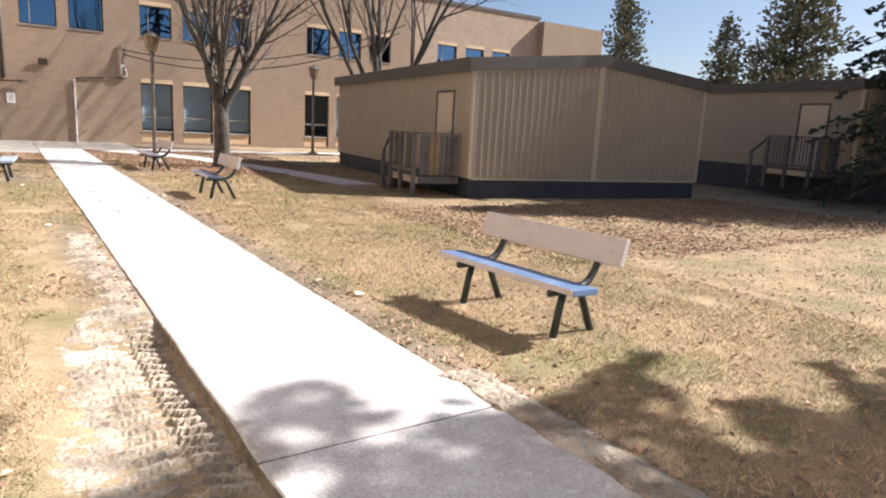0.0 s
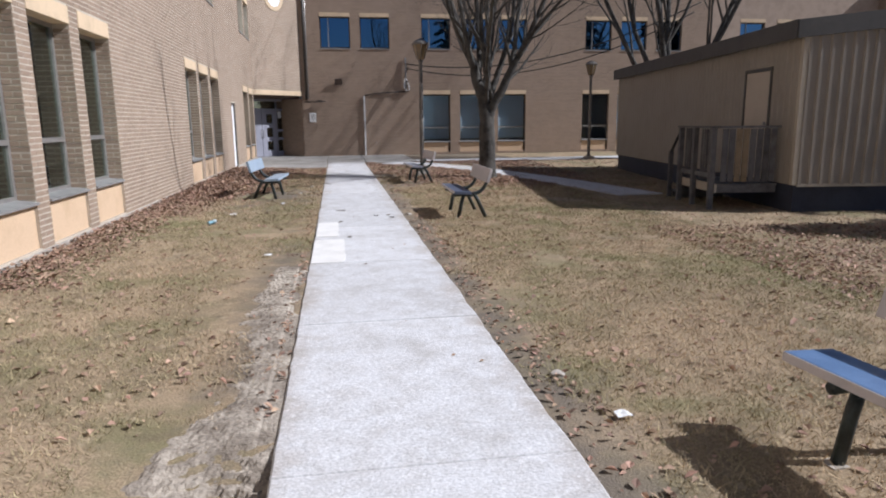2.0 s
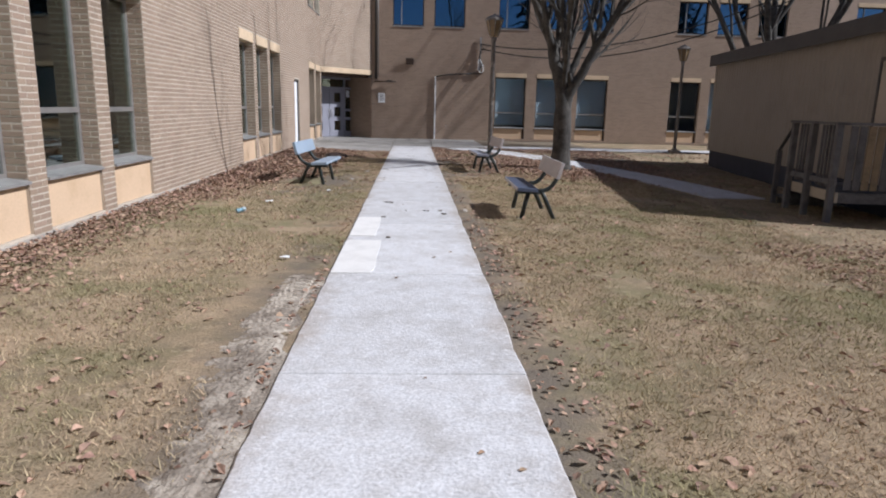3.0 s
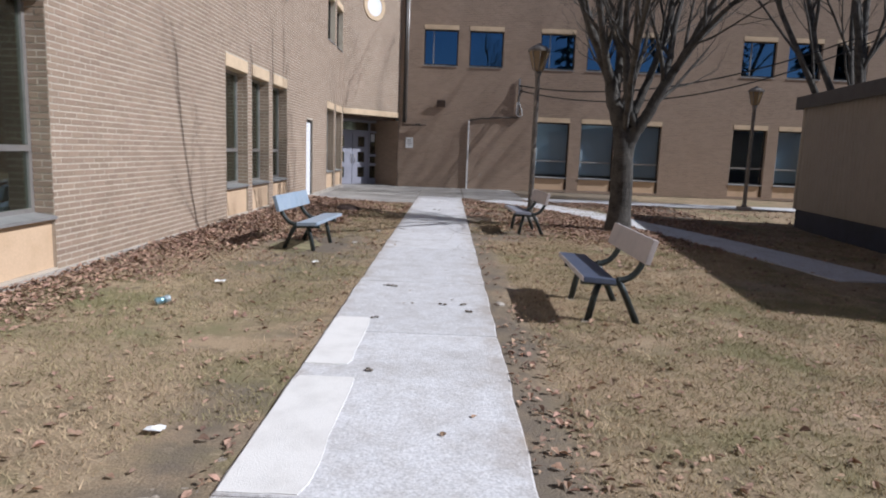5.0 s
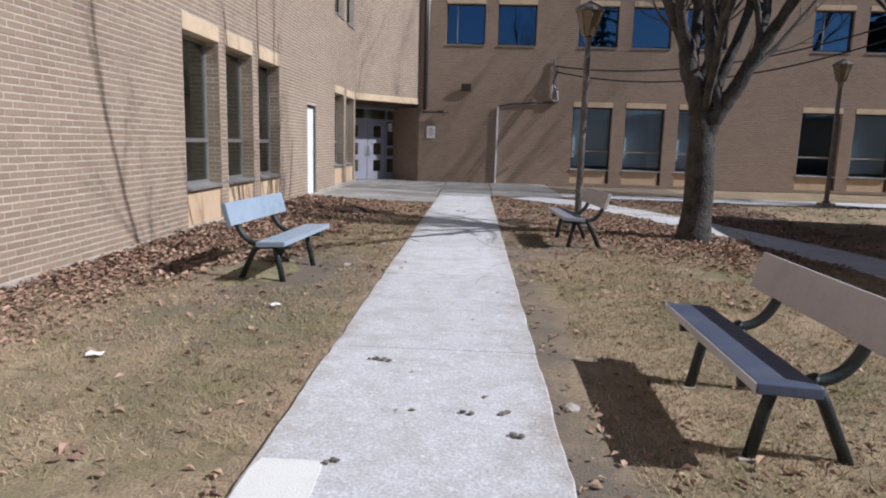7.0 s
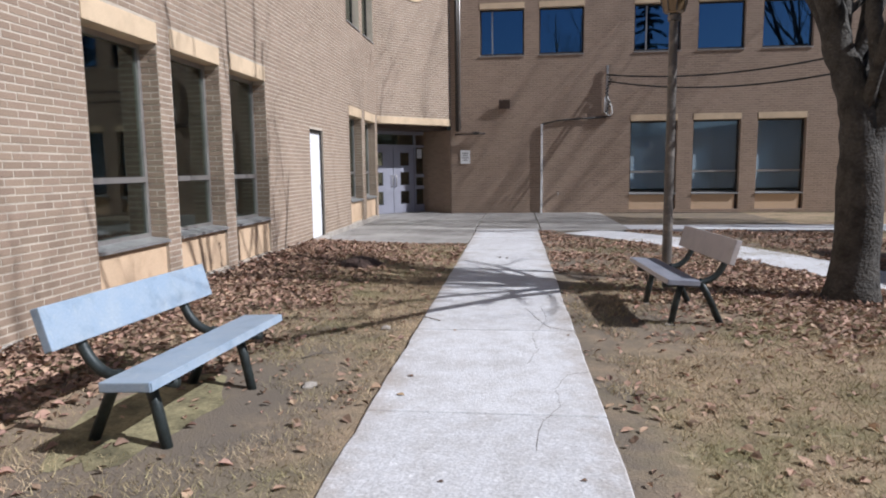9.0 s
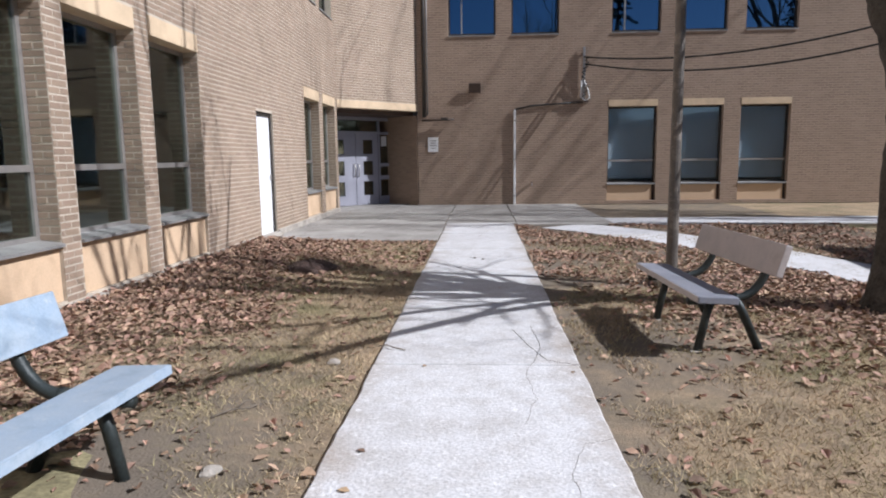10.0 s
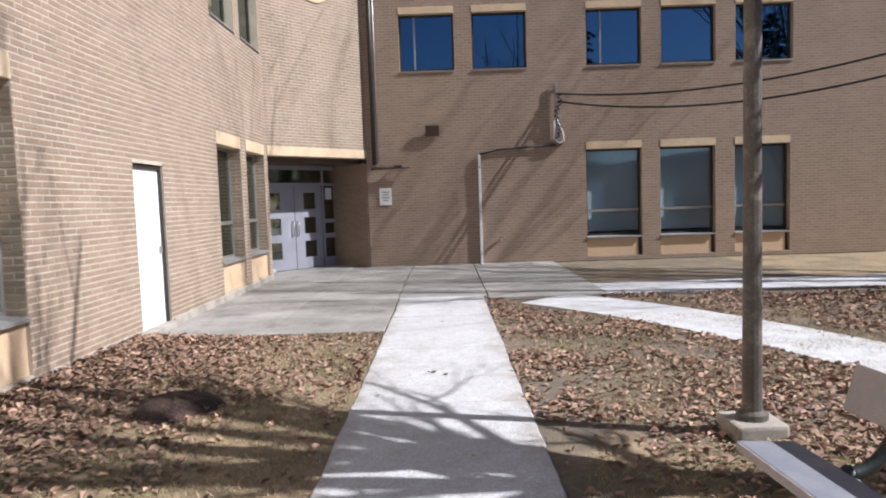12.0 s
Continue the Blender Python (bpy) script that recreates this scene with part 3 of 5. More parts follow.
# ---- slanted wall over the entrance ----
SL = Vector((CORNER[0] - XL, YF - Y_END, 0))
FS = plane_frame((XL, Y_END, 0), SL)
SLEN = SL.length
ROUND = (1.42, 6.75)
wall_s = wall_body("wall_slanted", plane_frame((XL, Y_END, 2.78), SL), SLEN, WALL_H - 2.78, 0.3, [], M_MORTAR, "sunlit slanted brick wall above the entrance")
tagged(box("lintel", (0, 2.72, -0.35), (SLEN, 2.92, 0.014), M_PRECAST, m=FS, bevel=0.006), "long cream precast band over the entrance", "lintel", kind="structure")
brick_field("bricks", FS, brick_cells(0, SLEN, 2.93, WALL_H - 0.1, [(ROUND[0] - 0.36, ROUND[0] + 0.36, ROUND[1] - 0.36, ROUND[1] + 0.36)]), wall_s, "tan bricks in running bond", 7, proud=0.0025, uneven=0.0008)
rw = tagged(new("round_window"), "round window with a pale ring in the slanted wall", "window", kind="structure")
ring_v, ring_f = [], []
for k in range(32):
    a = 2 * math.pi * k / 32
    for r, z in ((0.52, 0.005), (0.52, 0.03), (0.36, 0.03), (0.36, 0.005)):
        ring_v.append(FS @ Vector((ROUND[0] + r * math.cos(a), ROUND[1] + r * math.sin(a), z)))
for k in range(32):
    for q in range(3):
        a, b = k * 4 + q, ((k + 1) % 32) * 4 + q
        ring_f.append((a, b, b + 1, a + 1))
mesh_part("ring", ring_v, ring_f, M_PRECAST, rw)
mesh_part("pane", [FS @ Vector((ROUND[0] + 0.38 * math.cos(2 * math.pi * k / 32), ROUND[1] + 0.38 * math.sin(2 * math.pi * k / 32), 0.012)) for k in range(32)], [tuple(range(32))], M_DOORWHITE, rw)
# recess behind it
REC = 1.35
ceil = box("ceiling", (-0.9, 2.6, -3.0), (SLEN + 0.1, 2.72, -0.3), M_BROWN_SHADE, m=FS)
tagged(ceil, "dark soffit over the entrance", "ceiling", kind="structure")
side_w = box("wall_recess_side", (SLEN - 0.02, 0, -3.0), (SLEN + 0.3, 2.6, -0.03), M_BRICK, m=FS)
tagged(side_w, "shaded brick side wall of the entrance recess", "wall", kind="structure")
brick_field("bricks", plane_frame((FS @ Vector((SLEN - 0.02, 0, -REC)))[:], FS.to_3x3() @ Vector((0, 0, 1))), brick_cells(0, REC - 0.02, 0, 2.55, []), side_w, "shaded tan bricks", 8)
side_l = box("wall_recess_left", (-0.9, 0, -3.0), (-0.35, 2.6, -0.36), M_BRICK, m=FS)
tagged(side_l, "brick side wall of the entrance recess", "wall", kind="structure")
# Unseen dark backing, added so the door panes look dark.
door_backing = box("wall_door_backing", (-0.9, 0, -3.2), (SLEN + 0.3, 2.72, -3.0), M_BROWN_SHADE, m=FS)
tagged(door_backing, "added dark backing that darkens the glass of the entrance doors", "wall", kind="structure")
FD = FS @ Matrix.Translation((0, 0, -REC))
ent = tagged(new("door_2"), "grey double entrance doors with small glass lights", "door", kind="structure")
LEAVES = [(-0.2, 0.62), (0.64, 1.565), (1.585, 2.40)]
DH = 2.08
for a, b in LEAVES:
    leaf_holes = []
    c = (a + b) / 2
    if b - a > 0.6:
        for y in (0.28, 0.88, 1.5):
            w = 0.36
            off = 0.04 if a > 1.2 else -0.12
            leaf_holes.append((c - w / 2 + off, c + w / 2 + off, y, y + 0.41))
    fr2 = FD @ Matrix.Translation((0, 0.02, 0))
    v = wall_body("door_leaf", fr2 @ Matrix.Translation((a, 0, 0)), b - a, DH, 0.045, [(h[0] - a, h[1] - a, h[2], h[3]) for h in leaf_holes], M_DOORGREY, "")
    for k in ("category", "kind"):
        del v[k]
    v.parent = ent
    for h in leaf_holes:
        p = box("pane", (h[0], h[2], -0.028), (h[1], h[3], -0.02), M_GLASS, v, m=fr2)
for x in (1.50, 1.65):
    tube("door_handle", [FD @ Vector(q) for q in ((x, 0.86, 0.0), (x, 0.88, 0.06), (x, 1.2, 0.06), (x, 1.22, 0.0))], 0.016, M_ALU, ent, "chrome pull handle")
bm = bmesh.new()
for lo, hi in (((-0.4, DH + 0.02, -0.08), (SLEN, DH + 0.1, 0.02)), ((2.42, 0, -0.08), (2.48, DH + 0.02, 0.02)), ((-0.4, 2.5, -0.08), (SLEN, 2.6, 0.02)), ((2.42, DH + 0.1, -0.08), (2.48, 2.5, 0.02)),
               ((2.48, 0.02, -0.08), (SLEN - 0.02, 0.25, 0.02)), ((2.48, 0.75, -0.08), (SLEN - 0.02, 0.87, 0.02)), ((2.48, 1.14, -0.08), (SLEN - 0.02, 1.24, 0.02))):
    add_box(bm, lo, hi, FD)
part("door_frame", bm, M_DOORGREY, ent)
for lo, hi in (((-0.4, DH + 0.1, -0.04), (2.42, 2.5, -0.03)), ((2.48, 0.25, -0.04), (SLEN - 0.02, 0.75, -0.03)), ((2.48, 0.87, -0.04), (SLEN - 0.02, 1.14, -0.03)), ((2.48, 1.24, -0.04), (SLEN - 0.02, DH, -0.03))):
    box("pane", lo, hi, M_GLASS, ent, m=FD)
box("notice", (2.56, 1.75, -0.028), (2.76, 2.05, -0.024), M_WHITE, ent, "small white notice on the glass", m=FD)

# ---- rooms behind the walls ----
for nm, lo, hi in (("wall_room_west", (XL - 7.2, Y_START, 0), (XL - 7.0, Y_END + 8, WALL_H)), ("wall_room_north", (-9, YF + 7.0, 0), (34.5, YF + 7.2, WALL_H)),
                   ("wall_room_south", (XL - 7.0, Y_START, 0), (XL - 0.35, Y_START + 0.2, WALL_H)), ("wall_room_east", (29.0, YF + 0.36, 0), (29.19, YF + 7, WALL_H))):
    tagged(box(nm, lo, hi, M_ROOM), "plain back wall of the rooms", "wall", kind="structure")
for nm, z in (("floor_room", 0.0), ("floor_upper", 3.6), ("ceiling_upper", WALL_H - 0.1)):
    tagged(box(nm, (XL - 7.0, Y_START, z), (XL - 0.36, Y_END + 8, z + 0.09), M_ROOM), "plain floor slab of the rooms", "floor", kind="structure")
    tagged(box(nm, (CORNER[0] + 0.3, YF + 0.36, z), (29, YF + 7, z + 0.09), M_ROOM), "plain floor slab of the rooms", "floor", kind="structure")

# ---- ground ----
rng = np.random.default_rng(11)


def ground_z(x, y):
    """The lawn lies a little below the path and swells gently."""
    z = -0.02 + 0.015 * noise.noise(Vector((x * 0.35, y * 0.35, 0.3))) + 0.008 * noise.noise(Vector((x * 1.7, y * 1.7, 4.1)))
    if x < 1.0 and y < 24.6:
        z += 0.07 * max(0.0, min(1.0, (0.9 - x) / 2.6))
    if x > 4.5 and y < 26:
        z -= 0.1 * min(1.0, (x - 4.5) / 4.0) * min(1.0, (26 - y) / 4.0)
    if x < 1.22 and y < 5.0:
        z -= 0.085 * max(0.0, min(1.0, (x - 0.35) / 0.5, (5.0 - y) / 0.5))
    elif y < 27.6:
        z += 0.016 * math.exp(-((x - 1.92) / 1.0) ** 4)
    if PX0 - 0.1 < x < PX1 + 0.1 and y < 27.6:
        z = min(z, 0.001)
    return z


def bareness(x, y):
    """0 for lawn to 0.5 for trodden soil."""
    b = 0.0
    if x < 1.25:
        b = max(b, 0.5 * math.exp(-((x - 0.3) / 1.0) ** 2 - ((y - 16.0) / 2.6) ** 2))
        b = max(b, 0.34 * math.exp(-((x - 1.0) / 0.3) ** 2) * (1.0 if 5.5 < y < 10.5 else 0.3))
        if y > 23.6:
            b = max(b, 0.25)
    else:
        b = max(b, 0.42 * math.exp(-((x - 2.66) / (0.3 + 0.15 * noise.noise(Vector((2.0, y * 0.8, 1))))) ** 2))
        b = max(b, 0.46 * math.exp(-((x - 3.2) / 0.9) ** 2 - ((y - 18.8) / 1.5) ** 2))
        if y > 20.8 and x < 9:
            b = max(b, 0.36)
    return b


gv, gf = [], []
xs = [-600, -60, -9, -4, -2.0] + [(-1.8 + 0.2 * i) for i in range(1, 75)] + [14, 16, 18, 21, 25, 30, 40, 60, 120, 600]
ys = [-600, -60, -20, -8, -4, -2] + [(-1.0 + 0.25 * i) for i in range(0, 118)] + [29.5, 31, 33, 36, 45, 60, 120, 600]
for y in ys:
    for x in xs:
        gv.append((x, y, ground_z(x, y) if -2 <= x <= 14 and -2 <= y <= 33 else (-0.12 if x > 8 and y < 24 else -0.035)))
nx = len(xs)
gf = [(j * nx + i, j * nx + i + 1, (j + 1) * nx + i + 1, (j + 1) * nx + i) for j in range(len(ys) - 1) for i in range(nx - 1)]
ground_me_bare = [bareness(p[0], p[1]) for p in gv]
ground = tagged(mesh_part("ground", gv, gf, M_GROUND, smooth=True), "dry straw-coloured spring lawn", "lawn", kind="structure")

ground.data.attributes.new("bare", "FLOAT", "POINT").data.foreach_set("value", ground_me_bare)

# path: slabs with open joints
path = tagged(new("path"), "straight pale concrete path across the lawn", "path", kind="structure")
JOINTS = [-8, -6, -4, -2, 0.3, 2.45, 4.66, 6.85, 9.05, 11.57, 13.62, 16.15, 18.1, 19.95, 21.8, 23.75, 25.7, 27.53]
for a, b in zip(JOINTS, JOINTS[1:]):
    dz = random.uniform(-0.004, 0.004)
    k = 16
    east = [(PX1 + 0.013 * noise.noise(Vector((3.1, (a + (b - a) * i / k) * 2.3, 0.7))) + random.uniform(-0.005, 0.005), a + 0.006 + (b - a - 0.012) * i / k) for i in range(k + 1)]
    west = [(PX0 + 0.012 * noise.noise(Vector((7.9, (a + (b - a) * i / k) * 2.3, 0.2))) + random.uniform(-0.005, 0.005), b - 0.006 - (b - a - 0.012) * i / k) for i in range(k + 1)]
    rim = east + west
    n = len(rim)
    mid = Vector((1.92, (a + b) / 2))
    inner = [(x + 0.010 * (1 if x < 1.92 else -1), y + (0.006 if y < mid.y else -0.006)) for x, y in rim]
    v = [(x, y, 0.012 + dz) for x, y in inner] + [(x, y, 0.004 + dz) for x, y in rim] + [(x, y, -0.12) for x, y in rim]
    f = [tuple(range(n))] + [(r * n + (i + 1) % n, r * n + i, (r + 1) * n + i, (r + 1) * n + (i + 1) % n) for r in (0, 1) for i in range(n)]
    slab = mesh_part("slab", v, f, M_PATH, path)
    # The slabs' sides carry their shade as a dark colour.
    slab.data.materials.append(M_DIRT_SHADE)
    for q in slab.data.polygons[1 + n:]:
        q.material_index = 1
box("joint_bed", (PX0 + 0.01, JOINTS[0], -0.12), (PX1 - 0.01, JOINTS[-1], -0.004), M_DIRT_SHADE, path)
for x0, x1, y0, y1 in ((1.255, 1.63, 9.07, 10.5), (1.26, 1.56, 10.75, 12.0)):
    n = 26
    rim = []
    for k in range(n):
        q = k / n * 4
        side, t = int(q), q - int(q)
        x, y = [(x0 + (x1 - x0) * t, y0), (x1, y0 + (y1 - y0) * t), (x1 - (x1 - x0) * t, y1), (x0, y1 - (y1 - y0) * t)][side]
        j = 0.0 if x <= x0 + 1e-6 else 0.007
        rim.append((x + random.uniform(-j, j), y + random.uniform(-0.006, 0.006)))
    v = [(x, y, 0.0175) for x, y in rim] + [(x, y, 0.0) for x, y in rim]
    mesh_part("repair_patch", v, [tuple(range(n))] + [(k, n + k, n + (k + 1) % n, (k + 1) % n) for k in range(n)], M_PATCHED, path, "paler skim coat on the concrete")
plaza = tagged(new("pavement"), "stained concrete apron in front of the entrance", "pavement", kind="structure")
for x0, x1, y0, y1 in ((XL + 0.03, -0.3, 24.75, 27.5), (-0.3, PX0 - 0.012, 24.8, 27.5), (XL + 0.03, -0.3, 27.51, 30.2), (-0.3, 1.2, 27.54, 30.2), (1.21, 2.7, 27.54, 30.2), (2.71, 4.7, 27.3, 30.2), (-0.3, 1.2, 30.21, 33.07), (1.21, 2.7, 30.21, 33.07), (2.71, 4.7, 30.21, 33.07), (-3.2, -0.31, 30.21, 34.2)):
    bm = bmesh.new()
    add_box(bm, (x0, y0, -0.15), (x1 - 0.012, y1, 0.006 + random.uniform(-0.004, 0.004)), None, 0.006)
    part("slab", bm, M_PLAZA, plaza)


def strip(name, centre, width, mat, parent, z=0.006, thick=0.1):
    """A paved strip of given width along a line on the ground."""
    v, f = [], []
    for i, p in enumerate(centre):
        a, b = Vector(centre[max(i - 1, 0)]), Vector(centre[min(i + 1, len(centre) - 1)])
        d = (b - a).normalized()
        n = Vector((-d.y, d.x))
        w = width[i] if isinstance(width, (list, tuple)) else width
        for s in (1, -1):
            q = Vector(p) + n * s * w / 2
            h = z - (0.1 * min(1.0, max(0.0, q.x - 4.5) / 4.0) * min(1.0, (26 - q.y) / 4.0) if q.y < 26 else 0.0)
            v += [(q.x, q.y, h), (q.x, q.y, h - thick)]
    for i in range(len(centre) - 1):
        k = i * 4
        f += [(k, k + 2, k + 6, k + 4), (k + 1, k, k + 4, k + 5), (k + 2, k + 3, k + 7, k + 6)]
    f += [(0, 1, 3, 2), (len(v) - 4, len(v) - 2, len(v) - 1, len(v) - 3)]
    return mesh_part(name, v, f, mat, parent)


bend = []
for i in range(15):
    t = i / 14
    p0, p1, p2 = Vector((3.6, 27.1)), Vector((6.9, 23.6)), Vector((8.1, 15.4))
    bend.append(tuple(p0 * (1 - t) ** 2 + p1 * 2 * t * (1 - t) + p2 * t * t))
side_path = tagged(new("path_side"), "curved concrete path to the portable classroom", "path", kind="structure")
strip("strip", bend, 1.2, M_CONCRETE, side_path, 0.0)
walk_n = tagged(new("path_far"), "concrete walk along the far wing", "path", kind="structure")
strip("strip", [(4.5 + 2 * i, 28.0) for i in range(16)], 1.35, M_CONCRETE, walk_n, 0.003)

# ---- portable classrooms ----
def corrugated(name, fr, length, y0, top, mat, parent, label="", pitch=0.19, depth=0.022, holes=()):
    """Ribbed metal siding; top(s) gives its upper edge; holes: (s0, s1, z0, z1)."""
    s_pts = [0.0]
    k = 0.0
    while k < length:
        for o in (0.0, 0.05, 0.07, 0.12, 0.14):
            if 0 < k + o < length:
                s_pts.append(k + o)
        k += pitch
    s_pts += [length] + [h[i] for h in holes for i in (0, 1)]
    s_pts = sorted(set(round(s, 4) for s in s_pts))

    def out(s):
        r = s % pitch
        if r <= 0.05:
            return 0.0
        if r <= 0.07:
            return depth * (r - 0.05) / 0.02
        if r <= 0.12:
            return depth
        if r <= 0.14:
            return depth * (0.14 - r) / 0.02
        return 0.0

    v, f = [], []
    for a, b in zip(s_pts, s_pts[1:]):
        mid = (a + b) / 2
        cuts = sorted((h[2], h[3]) for h in holes if h[0] <= mid <= h[1])
        spans, low = [], y0
        for c, d in cuts:
            if c > low:
                spans.append((low, c))
            low = d
        spans.append((low, None))
        for lo, hi in spans:
            k = len(v)
            v += [fr @ Vector((a, lo, out(a))), fr @ Vector((b, lo, out(b))), fr @ Vector((b, top(b) if hi is None else hi, out(b))), fr @ Vector((a, top(a) if hi is None else hi, out(a)))]
            f.append((k, k + 1, k + 2, k + 3))
    return mesh_part(name, v, f, mat, parent, label)


def deck(m, label, stairs_far=True):
    """A small wooden landing with pickets and steps; local x along the wall, y out from it."""
    e = empty("wooden_landing", m, label, "landing")
    L, D, H = 1.65, 1.1, 0.46
    for i in range(8):
        box("plank", (0, D * i / 8 + 0.004, H - 0.035), (L, D * (i + 1) / 8 - 0.004, H), M_WOOD, e)
    box("rim_beam", (0, D, H - 0.16), (L, D + 0.04, H - 0.002), M_TRIM, e, "pale painted rim board")
    for x in (0.0, 0.0 + L - 0.09):
        box("side_beam", (x, 0.02, H - 0.16), (x + 0.05, D, H - 0.037), M_WOOD, e)
    for x in (0.02, L / 2, L - 0.11):
        box("post", (x, D + 0.042, -0.1), (x + 0.09, D + 0.132, 1.45), M_WOOD, e, bevel=0.006)
    box("top_rail", (0, D + 0.02, 1.452), (L, D + 0.15, 1.49), M_WOOD, e)
    box("lower_rail", (0.0, D + 0.045, 0.56), (L, D + 0.085, 0.64), M_WOOD, e)
    for i in range(13):
        x = 0.16 + (L - 0.32) * i / 12
        if abs(x - L / 2 - 0.045) > 0.07:
            box("baluster", (x - 0.016, D + 0.002, 0.5), (x + 0.016, D + 0.03, 1.44), M_WOOD, e)
    for i in range(8):
        y = 0.08 + 0.125 * i
        box("picket", (-0.02, y, 0.5), (0.0, y + 0.1, 1.44), M_WOODLIGHT if i in (4, 5) else M_WOOD, e)
    box("top_rail", (-0.02, 0.02, 1.452), (0.1, D + 0.02, 1.49), M_WOOD, e)
    for i in range(2):
        box("step", (L + 0.01 + 0.28 * i, 0.1, 0.30 - 0.15 * i - 0.04), (L + 0.29 + 0.28 * i, D, 0.30 - 0.15 * i), M_WOOD, e)
        box("riser", (L + 0.26 + 0.28 * i, 0.12, -0.05), (L + 0.28 + 0.28 * i, D - 0.02, 0.26 - 0.15 * i), M_WOOD, e)
    box("post", (L + 0.5, D + 0.02, -0.1), (L + 0.58, D + 0.1, 0.95), M_WOOD, e)
    tube("handrail", [(L - 0.05, D + 0.09, 1.40), (L + 0.3, D + 0.08, 1.12), (L + 0.62, D + 0.06, 0.88)], 0.03, M_BLACK, e, "dark sloping handrail")
    return e


def portable(corner, v_dir, z0, label, with_deck=True):
    """A double-width portable classroom: ribbed walls, low gable roof, dark skirting."""
    vd = Vector((v_dir[0], v_dir[1], 0)).normalized()
    ud = Vector((vd.y, -vd.x, 0))
    W, L, EAVE, RIDGE, SK = 7.2, 10.9, 3.06, 3.43, 0.47
    m = Matrix(((ud.x, vd.x, 0, corner[0]), (ud.y, vd.y, 0, corner[1]), (0, 0, 1, z0), (0, 0, 0, 1)))
    e = empty("portable_classroom", m, label, "portable building", "portable classrooms")
    front = plane_frame((0, 0, 0), (1, 0, 0))
    side = plane_frame((0, L, 0), (0, -1, 0))
    back = plane_frame((W, L, 0), (-1, 0, 0))
    other = plane_frame((W, 0, 0), (0, 1, 0))
    gable = lambda s: EAVE + (RIDGE - EAVE) * (1 - abs(s - W / 2) / (W / 2))
    flat = lambda s: EAVE
    DS = (1.02, 1.96)
    hole = (L - DS[1] - 0.05, L - DS[0] + 0.05, SK, 2.55)
    corrugated("front_wall", front, W, SK, gable, M_SIDING, e, "beige ribbed metal siding", depth=0.034)
    corrugated("side_wall", side, L, SK, flat, M_SIDING, e, "beige ribbed metal siding", depth=0.012, holes=[hole])
    corrugated("back_wall", back, W, SK, gable, M_SIDING, e)
    corrugated("side_wall", other, L, SK, flat, M_SIDING, e)
    for x, y in ((0, 0), (W, 0), (0, L), (W, L)):
        box("corner_trim", (x - 0.03 if x == 0 else x - 0.06, y - 0.03 if y == 0 else y - 0.06, SK), (x + 0.06 if x == 0 else x + 0.03, y + 0.06 if y == 0 else y + 0.03, EAVE), M_TRIM, e)
    box("seam_trim", (W / 2 - 0.07, -0.047, SK), (W / 2 + 0.07, -0.036, RIDGE - 0.1), M_TRIM, e)
    box("sill_trim", (0.06, -0.03, SK - 0.03), (W - 0.06, 0.0, SK + 0.02), M_TRIM, e)
    bm = bmesh.new()
    add_box(bm, (0.03, 0.03, -0.7), (W - 0.03, L - 0.03, SK))
    part("skirting", bm, M_SKIRT, e, "dark blue-black skirting")
    o, of = 0.16, 0.04
    for sgn in (0, 1):
        x0 = -o if sgn == 0 else W + o
        za = EAVE + (RIDGE - EAVE) * (-o / (W / 2))
        v = []
        for dz in (0.05, 0.17):
            for y in (-of, L + o):
                v += [(x0, y, za + dz), (W / 2, y, RIDGE + dz)]
        f = [(0, 2, 3, 1), (4, 5, 7, 6), (0, 1, 5, 4), (2, 6, 7, 3), (0, 4, 6, 2), (1, 3, 7, 5)]
        mesh_part("roof", v, f, M_ROOF, e, "low metal roof")
        for y in (-of - 0.02, L + o):
            v = []
            for yy in (y, y + 0.02):
                v += [(x0, yy, za - 0.12), (W / 2, yy, RIDGE - 0.12), (W / 2, yy, RIDGE + 0.18), (x0, yy, za + 0.18)]
            mesh_part("fascia", v, [(0, 1, 2, 3), (7, 6, 5, 4), (0, 4, 5, 1), (2, 6, 7, 3), (0, 3, 7, 4), (1, 5, 6, 2)], M_FASCIA, e, "dark roof fascia")
        box("fascia", (x0 - 0.02 if sgn == 0 else x0, -of, za - 0.12), (x0 if sgn == 0 else x0 + 0.02, L + o, za + 0.185), M_FASCIA, e, "dark roof fascia")
    d = box("door", (-0.01, DS[0], SK + 0.01), (0.035, DS[1], 2.48), M_SHEDDOOR, e, "closed tan steel door", bevel=0.004)
    bm = bmesh.new()
    for lo, hi in (((-0.03, DS[0] - 0.05, SK), (0.04, DS[0], 2.54)), ((-0.03, DS[1], SK), (0.04, DS[1] + 0.05, 2.54)), ((-0.03, DS[0], 2.48), (0.04, DS[1], 2.54))):
        add_box(bm, lo, hi)
    part("door_frame", bm, M_FASCIA, d)
    bm = bmesh.new()
    add_box(bm, (-0.06, DS[0] + 0.07, 1.45), (-0.012, DS[0] + 0.12, 1.55), None, 0.008)
    part("handle", bm, M_ALU, d)
    if with_deck:
        dm = m @ Matrix(((0, -1, 0, -0.03), (1, 0, 0, 0.45), (0, 0, 1, 0), (0, 0, 0, 1)))
        deck(dm, "weathered wooden landing with pickets before a portable classroom")
    return e


V1 = (0.1416, 0.99)
portable((9.4, 12.28), V1, -0.11, "beige ribbed portable classroom with a dark skirt")
portable((21.4, 9.4), V1, 0.3, "second beige portable classroom beyond the first")

